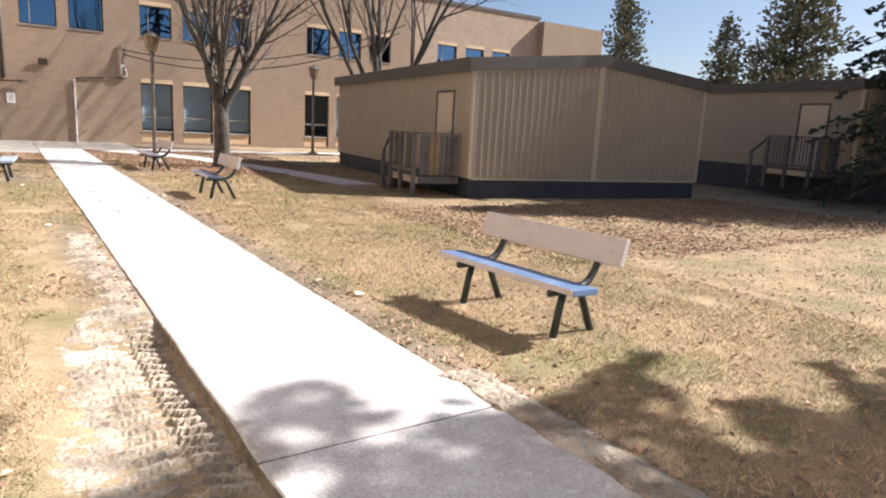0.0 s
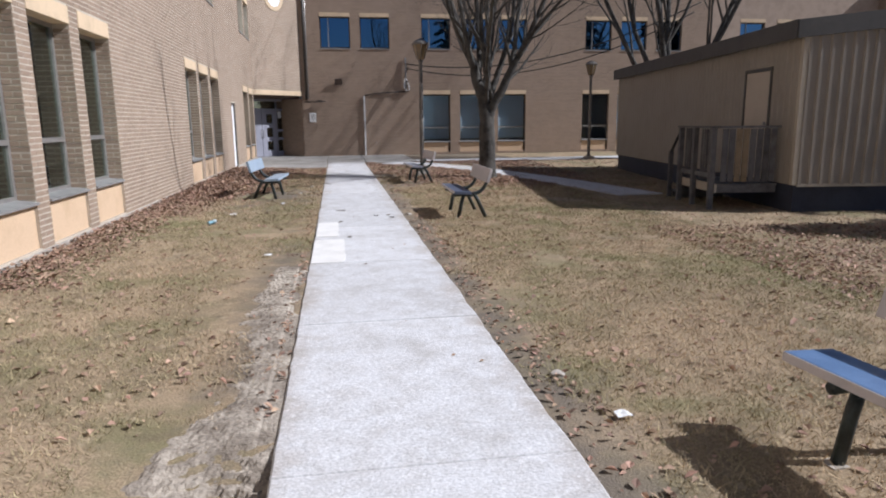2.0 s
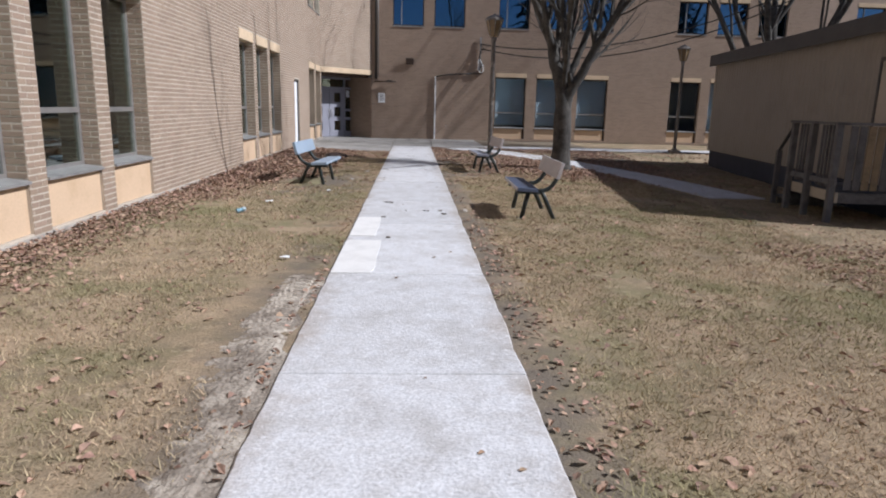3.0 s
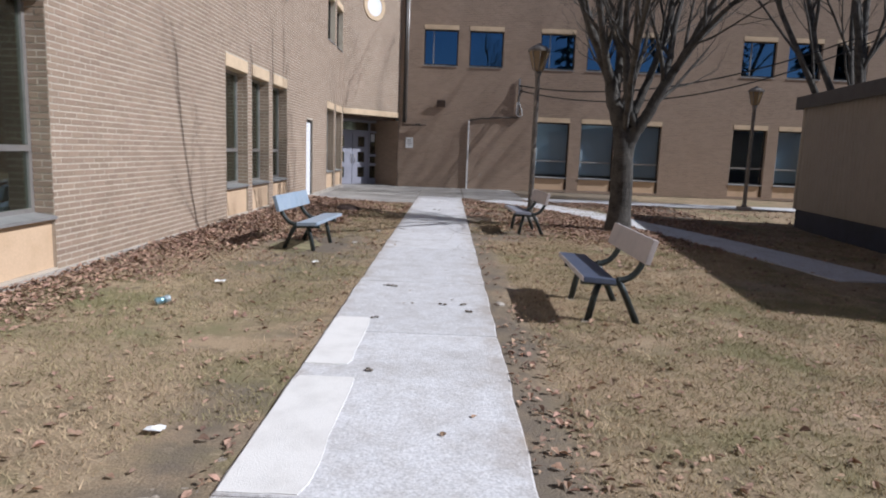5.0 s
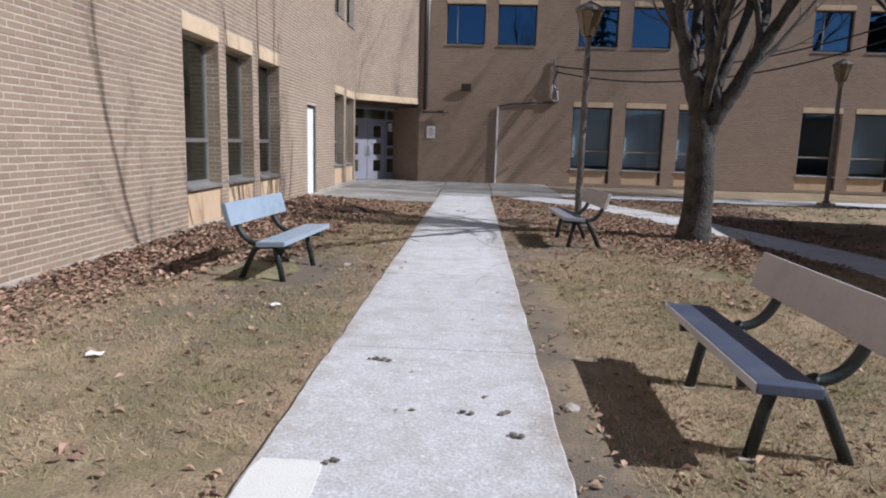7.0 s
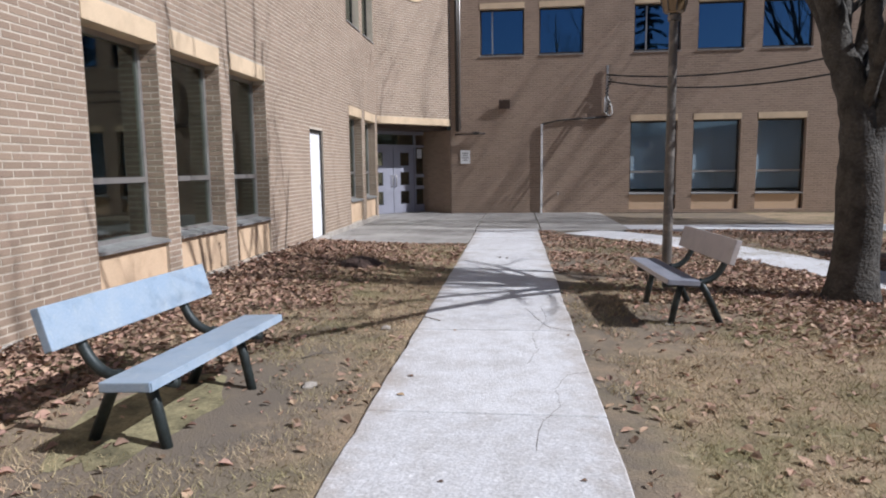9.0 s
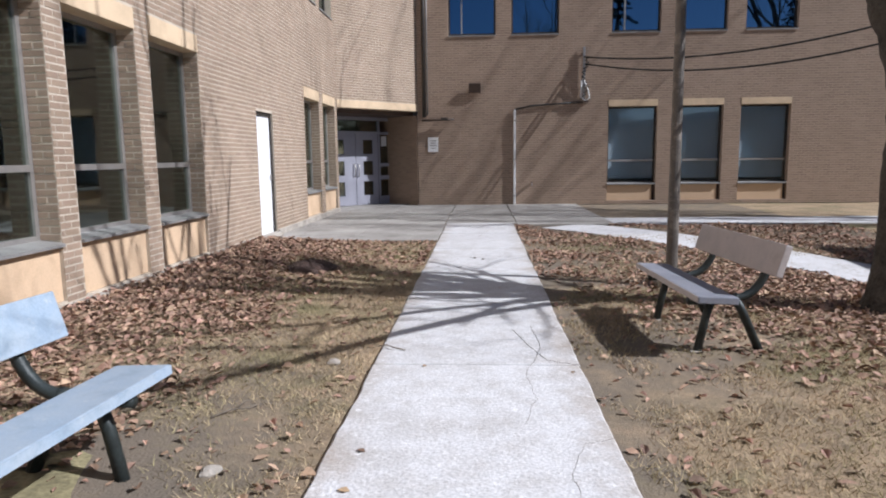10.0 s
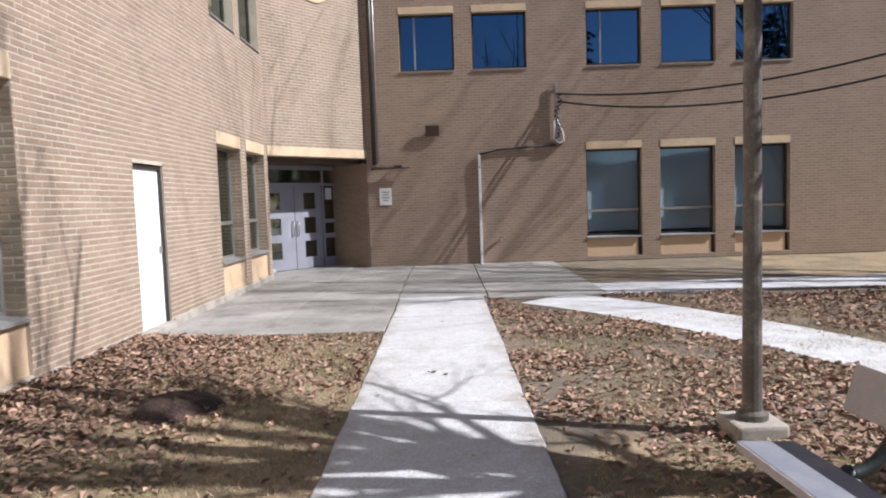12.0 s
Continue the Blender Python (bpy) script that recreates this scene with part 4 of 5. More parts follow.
# ---- benches ----
def bench_parts(m, label, seat_mat=M_SEAT, back_mat=M_BACK, HL=0.79):
    """Park bench facing local +x: two boards on two bent tube frames with splayed legs."""
    e = empty("park_bench", m, label, "bench", "benches along the path")
    bm = bmesh.new()
    add_box(bm, (0.05, -HL, -0.025), (0.325, HL, 0.025), Matrix.Translation((0.0, 0, 0.395)) @ Matrix.Rotation(radians(-3), 4, "Y"), 0.007)
    part("seat", bm, seat_mat, e, "painted seat board")
    bm = bmesh.new()
    add_box(bm, (0.326, -HL + 0.004, -0.02), (0.331, HL - 0.004, 0.022), Matrix.Translation((0.0, 0, 0.395)) @ Matrix.Rotation(radians(-3), 4, "Y"))
    part("edge_strip", bm, back_mat, e, "paler front edge")
    bm = bmesh.new()
    add_box(bm, (-0.025, -HL, -0.112), (0.025, HL, 0.112), Matrix.Translation((-0.235, 0, 0.665)) @ Matrix.Rotation(radians(-16), 4, "Y"), 0.007)
    part("backrest", bm, back_mat, e, "wide backrest board")
    for y in (0.26 - HL, HL - 0.26):
        tube("front_leg", [(0.13, y, 0.37), (0.17, y, 0.22), (0.22, y, -0.03)], 0.031, M_IRON, e)
        tube("rear_leg", [(-0.02, y, 0.39), (-0.09, y, 0.27), (-0.23, y, -0.03)], 0.031, M_IRON, e)
        tube("seat_bearer", [(0.30, y, 0.352), (0.15, y, 0.352), (-0.02, y, 0.345)], 0.03, M_IRON, e)
        arm = []
        for k in range(9):
            t = k / 8
            p0, p1, p2, p3 = Vector((0.0, y, 0.36)), Vector((-0.19, y, 0.37)), Vector((-0.23, y, 0.49)), Vector((-0.295, y, 0.70))
            arm.append(p0 * (1 - t) ** 3 + p1 * 3 * t * (1 - t) ** 2 + p2 * 3 * t * t * (1 - t) + p3 * t ** 3)
        tube("back_bracket", arm, 0.03, M_IRON, e)
        box("foot_stub", (0.19, y - 0.045, -0.05), (0.275, y + 0.045, -0.012), M_PLINTH, e)
    return e


gz = ground_z
bench_parts(pose(4.0, 3.86, 0.0, 0, 0, 184.5), "park bench with a blue seat and grey backrest by the path", M_SEATBLUE, HL=0.81)
bench_parts(pose(3.71, 12.75, 0, 0, 0, 179), "park bench with a slate blue seat on dry lawn", M_SEATSLATE, HL=0.71)
bench_parts(pose(3.71, 19.02, 0, 0, 0, 183), "park bench with grey seat beside the lamp post", M_SEATGREY, HL=0.72)
bench_parts(pose(0.14, 16.07, 0.0, 0, 0, -4), "sunlit pale blue park bench facing the path", M_SEAT, M_SEAT, HL=0.73)

# ---- lamp posts ----
def lamp_post(x, y, label):
    e = empty("lamp_post", pose(x, y, 0), label, "lamp post", "lamp posts")
    bm = bmesh.new()
    add_box(bm, (-0.17, -0.17, -0.15), (0.17, 0.17, 0.09), None, 0.025)
    part("footing", bm, M_PLINTH, e, "square concrete footing")
    lathe("pole", [(0.1, 0.09), (0.1, 0.13), (0.062, 0.15), (0.058, 1.2), (0.052, 3.15), (0.075, 3.16), (0.075, 3.22), (0.05, 3.24)], M_POLE, e, "weathered brown steel pole", 14)
    lan = lathe("lantern", [(0.085, 3.24), (0.12, 3.26), (0.215, 3.62), (0.22, 3.64)], M_AMBER, e, "amber tapered lantern", 8)
    lathe("cap", [(0.24, 3.64), (0.24, 3.68), (0.17, 3.74), (0.06, 3.79), (0.02, 3.82)], M_POLE, lan, "dark cap", 12)
    for k in range(8):
        a = 2 * math.pi * k / 8
        tube("rib", [(0.118 * math.cos(a), 0.118 * math.sin(a), 3.26), (0.219 * math.cos(a), 0.219 * math.sin(a), 3.64)], 0.01, M_POLE, lan, sides=5)
    return e


lamp_post(4.02, 21.0, "tall brown lamp post with a tapered amber lantern")
lamp_post(11.6, 27.3, "brown lamp post with an amber lantern by the far walk")


# ---- bare trees ----
def bare_tree(x, y, seed, label, trunk_h, trunk_r, limbs, reach, lean=(0, 0), stems=()):
    """limbs: (bearing, tilt from upright, length, radius) of the main ones, which split again and again."""
    r = random.Random(seed)
    e = empty("bare_tree", pose(x, y, 0), label, "tree", "bare trees")
    pts, rad = [], []
    for k in range(9):
        t = k / 8
        pts.append((lean[0] * t * t + 0.02 * math.sin(5 * t), lean[1] * t * t, -0.15 + (trunk_h + 0.15) * t))
        rad.append(trunk_r * (1.0 - (0.22 * t if limbs else 0.1 * t + max(0.0, t - 0.7) * 1.6)) * (1 + 0.55 * max(0, 0.22 - t) ** 1.2 * 4))
    v, f = tube_data(pts, rad, 14)
    for i, p in enumerate(v):
        q = 0.02 * noise.noise(Vector((p.x * 7, p.y * 7, p.z * 2)))
        v[i] = p + Vector((p.x, p.y, 0)).normalized() * q
    mesh_part("trunk", v, f, M_BARK, e, "grey furrowed trunk", smooth=True)
    top = Vector(pts[-1])

    def grow(vs, fs, start, d, length, rad0, level):
        n = 7 if level == 0 else 5 if level == 1 else 4
        line, rr, p, dd = [start], [rad0], start.copy(), d.normalized()
        for k in range(n):
            bendy = Vector((r.uniform(-1, 1), r.uniform(-1, 1), r.uniform(-0.4, 0.9))) * (0.13 if level < 2 else 0.2)
            dd = (dd + bendy + Vector((0, 0, 0.07 if level < 3 else 0.02))).normalized()
            p = p + dd * (length / n)
            line.append(p.copy())
            rr.append(rad0 * (1 - 0.72 * (k + 1) / n) if level < 3 else rad0 * (1 - 0.6 * (k + 1) / n))
        a, b = tube_data(line, rr, 8 if level == 0 else 6 if level == 1 else 4 if level == 2 else 3, caps=False)
        o = len(vs)
        vs.extend(a)
        fs.extend(tuple(q + o for q in t) for t in b)
        if level >= 4:
            return
        kids = ((6, 6, 5, 4) if limbs else (6, 4, 3, 2))[level]
        for c in range(kids):
            t = 0.28 + 0.72 * (c + r.uniform(0.1, 0.9)) / kids
            i = min(int(t * n), n - 1)
            w = t * n - i
            s = line[i].lerp(line[i + 1], w)
            axis = (line[i + 1] - line[i]).normalized()
            sidev = axis.orthogonal().normalized()
            sidev.rotate(Matrix.Rotation(r.uniform(0, 6.283), 3, axis))
            ang = radians(r.uniform(24, 48))
            nd = axis * math.cos(ang) + sidev * math.sin(ang)
            nd.z += 0.12
            grow(vs, fs, s, nd, length * r.uniform(0.42, 0.62), max(rr[i] * r.uniform(0.42, 0.6), 0.003), level + 1)

    right, deep = Vector((0.95, -0.31, 0)), Vector((0.31, 0.95, 0))
    for knots, r0, kids in stems:
        k3 = [right * a + deep * b + Vector((0, 0, h)) for a, b, h in knots]
        line, rr = [], []
        for i in range(len(k3) - 1):
            p0, p1, p2, p3 = k3[max(i - 1, 0)], k3[i], k3[i + 1], k3[min(i + 2, len(k3) - 1)]
            for j in range(5):
                t = j / 5
                q = 0.5 * (2 * p1 + (p2 - p0) * t + (2 * p0 - 5 * p1 + 4 * p2 - p3) * t * t + (3 * p1 - p0 - 3 * p2 + p3) * t ** 3)
                line.append(q + Vector((r.uniform(-1, 1), r.uniform(-1, 1), 0)) * 0.014)
        line.append(k3[-1])
        m = len(line) - 1
        rr = [r0 * (1 - i / m) ** 0.8 + 0.012 for i in range(m + 1)]
        vs, fs = tube_data(line, rr, 10, caps=True)
        for c in range(kids):
            t = 0.30 + 0.68 * (c + r.uniform(0.1, 0.9)) / kids
            i = min(int(t * m), m - 1)
            axis = (line[i + 1] - line[i]).normalized()
            sidev = axis.orthogonal().normalized()
            sidev.rotate(Matrix.Rotation(r.uniform(0, 6.283), 3, axis))
            ang = radians(r.uniform(25, 50))
            grow(vs, fs, line[i], axis * math.cos(ang) + sidev * math.sin(ang) + Vector((0, 0, 0.12)), r.uniform(1.3, 2.5) * (1.15 - 0.5 * t), max(0.014, rr[i] * r.uniform(0.4, 0.6)), 1)
        mesh_part("limb", vs, fs, M_BARK, e, "bare limb with its branches", smooth=True)
    for b, tilt, length, rad0 in limbs:
        d = Vector((math.cos(radians(b)) * math.sin(radians(tilt)), math.sin(radians(b)) * math.sin(radians(tilt)), math.cos(radians(tilt))))
        vs, fs = [], []
        grow(vs, fs, top + Vector((0, 0, -0.18)) + d * 0.02, d, length * reach, rad0, 0)
        mesh_part("limb", vs, fs, M_TWIG if rad0 < 0.07 else M_BARK, e, "bare limb with its branches", smooth=True)
    return e


bare_tree(5.68, 19.85, 21, "bare grey shade tree standing in fallen leaves", 1.98, 0.235, [], 1.0, (0.0, -0.1), [
    ([(0.0, -0.05, 1.2), (-0.02, -0.07, 1.7), (-0.11, -0.1, 2.15), (-0.26, -0.1, 2.6), (-0.36, -0.1, 3.0), (-0.58, -0.15, 3.5), (-0.95, -0.2, 4.4), (-1.35, -0.3, 6.22), (-1.55, -0.4, 8.9)], 0.19, 9),
    ([(-0.12, -0.05, 2.1), (-0.24, 0.0, 2.7), (-0.22, 0.1, 3.3), (-0.3, 0.2, 4.5), (-0.45, 0.5, 6.83), (-0.35, 0.7, 10.37)], 0.1, 9),
    ([(-0.3, -0.1, 2.85), (-0.45, -0.4, 3.4), (-0.62, -0.9, 4.5), (-0.9, -1.5, 6.46), (-1.0, -1.9, 8.42)], 0.075, 7),
    ([(0.02, -0.05, 1.3), (0.08, -0.07, 1.72), (0.22, -0.1, 2.02), (0.42, -0.1, 2.32), (0.64, -0.15, 2.8), (0.92, -0.2, 3.3), (1.3, -0.3, 4.1), (1.85, -0.4, 5.49), (2.3, -0.4, 7.68)], 0.15, 9),
    ([(0.64, -0.15, 2.75), (0.72, 0.1, 3.3), (0.8, 0.4, 4.2), (1.05, 0.9, 5.98), (1.0, 1.3, 8.42)], 0.07, 7),
    ([(0.85, -0.2, 3.15), (1.2, -0.5, 3.7), (1.8, -0.9, 4.3), (2.6, -1.4, 5.0)], 0.055, 6),
    ([(0.2, -0.12, 2.05), (0.06, -0.28, 2.5), (-0.04, -0.4, 3.1), (-0.1, -0.6, 4.2), (0.05, -1.0, 6.22), (0.2, -1.2, 9.15)], 0.085, 7),
    ([(0.0, -0.1, 1.9), (0.08, -0.8, 2.65), (0.22, -2.0, 3.4), (0.45, -3.4, 4.2), (0.7, -4.4, 5.49), (0.8, -5.0, 6.95), (0.7, -5.3, 8.4)], 0.05, 11),
    ([(0.05, -0.1, 2.1), (0.12, -0.7, 2.9), (0.15, -1.7, 3.9), (0.3, -2.7, 5.2), (0.3, -3.4, 6.8)], 0.045, 6),
    ([(-0.1, 0.0, 2.2), (-0.4, 0.3, 3.0), (-0.8, 0.8, 4.0), (-1.16, 1.3, 5.0), (-1.6, 1.8, 6.83)], 0.085, 6),
    ([(0.08, 0.0, 2.2), (0.28, 0.15, 2.75), (0.5, 0.3, 3.5), (0.7, 0.5, 4.6), (0.8, 0.9, 6.95), (1.0, 1.2, 9.64)], 0.085, 8),
    ([(-0.05, 0.0, 2.3), (0.02, 0.25, 3.0), (0.15, 0.5, 4.4), (0.3, 0.8, 6.71), (0.2, 1.0, 10.12)], 0.07, 6)])
bare_tree(14.6, 26.7, 5, "bare many-stemmed tree behind the portable classroom", 1.5, 0.34,
          [(180, 42, 6.6, 0.13), (10, 34, 6.8, 0.15), (100, 12, 7.0, 0.16), (250, 16, 6.8, 0.15), (320, 24, 6.6, 0.13), (60, 26, 6.4, 0.12), (150, 24, 6.6, 0.13)], 1.4)


# ---- conifers ----
def conifer(x, y, z0, H, R, seed, label, mat, droop=0.25, bare=0.08, layers=34, per=9, clumps=26, size=0.22, ragged=0.35, shape=0.9, puff=0.0):
    e = empty("conifer", pose(x, y, z0), label, "tree", "conifers")
    rg = np.random.default_rng(seed)
    tube("trunk", [(0, 0, -0.2 - z0), (0.03, 0, H * 0.5), (0, 0, H * 0.98)], [0.022 * H, 0.013 * H, 0.02], M_BARK, e, sides=9)
    cen, dirs, sz = [], [], []
    lv, lf = [], []
    for i in range(layers):
        t = bare + (1 - bare) * (i + rg.uniform(-0.4, 0.4)) / layers
        h = H * min(max(t, bare), 0.99)
        reach = R * max(0.03, (1 - (h / H - bare) / (1 - bare))) ** shape
        n = max(3, int(per * (0.45 + 0.55 * reach / R)))
        off = rg.uniform(0, 6.28)
        for k in range(n):
            a = off + 6.283 * k / n + rg.uniform(-0.3, 0.3)
            ln = reach * rg.uniform(1 - ragged, 1.1)
            end = np.array([math.cos(a) * ln, math.sin(a) * ln, h - droop * ln + rg.uniform(-0.1, 0.15)])
            beg = np.array([0, 0, h])
            tv, tf = tube_data([Vector(beg), Vector((beg + end) / 2 + np.array([0, 0, 0.08 * ln])), Vector(end)], [0.02 + 0.012 * ln, 0.012 + 0.006 * ln, 0.006], 4, False)
            o = len(lv)
            lv.extend(tv)
            lf.extend(tuple(q + o for q in g) for g in tf)
            m = int(clumps * (0.35 + 0.65 * ln / R))
            s = rg.uniform(0.12, 1.03, m) ** 0.75
            c = beg + (end - beg) * s[:, None]
            c[:, 2] += 0.08 * ln * 4 * s * (1 - s)
            wid = 0.16 * ln * (1.1 - s * 0.7) + 0.05
            side = np.array([-math.sin(a), math.cos(a), 0])
            c += side * (rg.uniform(-1, 1, m) * wid)[:, None]
            c[:, 2] += rg.uniform(-0.12, 0.06, m) * (0.5 + wid)
            c += rg.normal(0, 1, (m, 3)) * np.array([puff * 0.6, puff * 0.6, puff])
            d = (end - beg) / (np.linalg.norm(end - beg) + 1e-6) * 0.8 + rg.normal(0, 0.45, (m, 3))
            cen.append(c)
            dirs.append(d)
            sz.append(size * rg.uniform(0.6, 1.3, m))
    mesh_part("branchwork", lv, lf, M_BARK, e)
    c, d, s = np.concatenate(cen), np.concatenate(dirs), np.concatenate(sz)
    d /= np.linalg.norm(d, axis=1)[:, None]
    q = np.cross(d, rg.normal(0, 1, d.shape))
    q /= np.linalg.norm(q, axis=1)[:, None] + 1e-9
    w = np.cross(d, q)
    n = len(c)
    L, B = s[:, None] * 1.3, s[:, None] * 0.32
    vs = np.stack([c - d * L * 0.5, c + q * B, c + d * L * 0.6, c - q * B, c + w * B, c - w * B], 1).reshape(-1, 3)
    fs = (np.array([[0, 1, 2, 3], [0, 4, 2, 5]])[None] + (np.arange(n) * 6)[:, None, None]).reshape(-1, 4)
    tri_cloud("crown", vs, fs, mat, e)
    return e


conifer(12.6, -1.15, 0, 18.0, 2.35, 1, "tall dark spruce at the edge of the lawn", M_NEEDLE, layers=22, per=8, clumps=85, size=0.19, ragged=0.66, shape=0.42)
conifer(23.3, 7.0, 0, 13.0, 4.6, 2, "broad dark blue-green spruce before a portable classroom", M_NEEDLE, layers=44, per=14, clumps=44, size=0.17, shape=0.65)
conifer(32.6, 8.5, 0, 21.0, 5.2, 3, "tall dark spruce beyond the portable classrooms", M_NEEDLE, layers=54, per=14, clumps=60, size=0.32, shape=0.5)
conifer(43.7, 39.0, 0, 13.0, 3.2, 4, "distant pine with an uneven crown", M_PINE, droop=-0.3, bare=0.22, layers=17, per=6, clumps=80, size=0.26, ragged=0.75, shape=0.5, puff=0.42)
conifer(43.0, 29.0, 0, 10.0, 2.3, 5, "small distant pine behind the roofs", M_PINE, droop=-0.3, bare=0.2, layers=14, per=5, clumps=70, size=0.24, ragged=0.75, shape=0.5, puff=0.3)
conifer(45.6, 25.4, 0, 12.6, 4.8, 6, "broad distant pine behind the roofs", M_PINE, droop=-0.3, bare=0.2, layers=17, per=7, clumps=90, size=0.28, ragged=0.75, shape=0.5, puff=0.4)

# ---- fixtures on the far wall ----
yw = YF - PROUD
dp = empty("downpipe", pose(2.92, yw, 0), "white painted conduit standing up the brick wall", "pipe")
bm = bmesh.new()
add_box(bm, (-0.032, -0.075, 0.0), (0.032, -0.012, 2.72), None, 0.008)
part("pipe", bm, M_WHITE, dp)
for z in (0.25, 1.3, 2.4):
    box("clip", (-0.05, -0.078, z), (0.05, 0.0, z + 0.03), M_ALU, dp)
cr = empty("cable_bracket", pose(4.86, yw, 0), "cable bracket with a hanging coil on the brick wall", "bracket")
bm = bmesh.new()
add_box(bm, (-0.035, -0.09, 2.95), (0.035, -0.04, 4.42), None, 0.006)
part("mast", bm, M_ALU, cr, "pale metal mast")
for z in (3.05, 4.25):
    box("arm", (-0.02, -0.04, z), (0.02, 0.0, z + 0.05), M_BROWN_SHADE, cr)
coil = [(0.05 * math.sin(k * 0.5) + (0.07 if k % 2 else -0.02), -0.12 + 0.015 * math.cos(k), 4.15 - 0.055 * k) for k in range(22)]
tube("coil", coil, 0.02, M_BLACK, cr, "dark coiled cable", 6)
tube("loop", [(0.0, -0.11, 3.5), (0.13, -0.1, 3.2), (0.16, -0.08, 3.0), (0.05, -0.08, 2.93), (-0.08, -0.08, 3.05), (-0.06, -0.1, 3.5)], 0.022, M_WHITE, cr, "pale cable loop", 6)
box("foot_plate", (-0.3, -0.1, 2.9), (0.12, 0.0, 2.94), M_BROWN_SHADE, cr)
cb = empty("wall_cable", pose(0, yw, 0), "dark cable run between conduit and bracket", "cable")
tube("cable", [(2.92, -0.05, 2.72), (3.4, -0.035, 2.82), (4.0, -0.035, 2.86), (4.85, -0.05, 2.9)], 0.024, M_BLACK, cb)
for n, (z, sag, end) in enumerate(((4.14, 0.95, (15.4, 26.1, 5.85)), (3.95, 1.1, (15.2, 26.2, 5.5)))):
    oc = empty("overhead_cable", pose(0, 0, 0), "black overhead cable sagging across the yard", "cable", "overhead cables")
    a, b = Vector((4.88, yw - 0.08, z)), Vector(end)
    tube("cable", [a.lerp(b, k / 24) + Vector((0, 0, -sag * 4 * (k / 24) * (1 - k / 24))) for k in range(25)], 0.022, M_BLACK, oc, sides=6)
fl = empty("wall_floodlight", pose(1.78, yw, 3.36), "brown box floodlight on the far wall", "floodlight")
bm = bmesh.new()
add_box(bm, (-0.17, -0.13, -0.13), (0.17, -0.04, 0.14), Matrix.Rotation(radians(14), 4, "X"), 0.015)
part("housing", bm, M_BROWN_SHADE, fl)
box("bracket", (-0.05, -0.07, -0.06), (0.05, 0.0, 0.06), M_BROWN_SHADE, fl)
sg = empty("wall_sign", pose(0.56, yw, 1.76), "small white sign with unreadable lines on the wall", "sign")
bm = bmesh.new()
add_box(bm, (-0.15, -0.02, -0.21), (0.15, 0.0, 0.21), None, 0.004)
part("plate", bm, M_WHITE, sg)
for k, w in enumerate((0.09, 0.07, 0.1, 0.06)):
    box("bar", (-w, -0.024, 0.1 - 0.07 * k), (w, -0.0205, 0.125 - 0.07 * k), M_SILL, sg)
rd = empty("rain_pipe", pose(0.32, yw, 0), "dark rain pipe with a pale strip in the corner", "pipe")
tube("pipe", [(0, -0.07, 2.55), (0, -0.07, WALL_H)], 0.055, M_DARKFRAME, rd)
tube("strip", [(0.09, -0.03, 2.6), (0.09, -0.03, WALL_H)], 0.022, M_ALU, rd)
sh = empty("wall_rack", pose(0.7, yw, 2.45), "short dark rail fixed to the wall above the sign", "rail")
tube("rail", [(-0.45, -0.12, 0.0), (0.5, -0.12, 0.02)], 0.03, M_BROWN_SHADE, sh)
for x in (-0.35, 0.1, 0.42):
    tube("stay", [(x, -0.12, 0.01), (x, 0.0, 0.05)], 0.018, M_BROWN_SHADE, sh, sides=6)
box("fitting", (0.1, -0.16, -0.01), (0.3, -0.08, 0.07), M_DARKFRAME, sh)
tp = empty("wall_tap", pose(3.42, yw, 0.6), "small garden tap on the brick wall", "tap")
tube("spout", [(0, 0, 0.02), (0, -0.09, 0.02), (0, -0.12, -0.05)], 0.018, M_ALU, tp)
lathe("wheel", [(0.045, 0.0), (0.045, 0.015)], M_BROWN_SHADE, tp, sides=10, at=(0, -0.07, 0.05))

# ---- ground cover and small things ----
def on_path(x, y):
    if PX0 - 0.02 < x < PX1 + 0.02 and y < 27.6:
        return True
    if y > 24.75 and x < PX1:
        return True
    if y > 27.3 and x < 4.75:
        return True
    if 27.3 < y < 28.7 and x > 4:
        return True
    for p in bend:
        if (x - p[0]) ** 2 + (y - p[1]) ** 2 < 0.68 ** 2:
            return True
    return False


def in_shed(x, y):
    dx, dy = x - 9.4, y - 12.28
    u, v = dx * V1[1] - dy * V1[0], dx * V1[0] + dy * V1[1]
    return -0.1 < u < 7.35 and -0.1 < v < 11.1


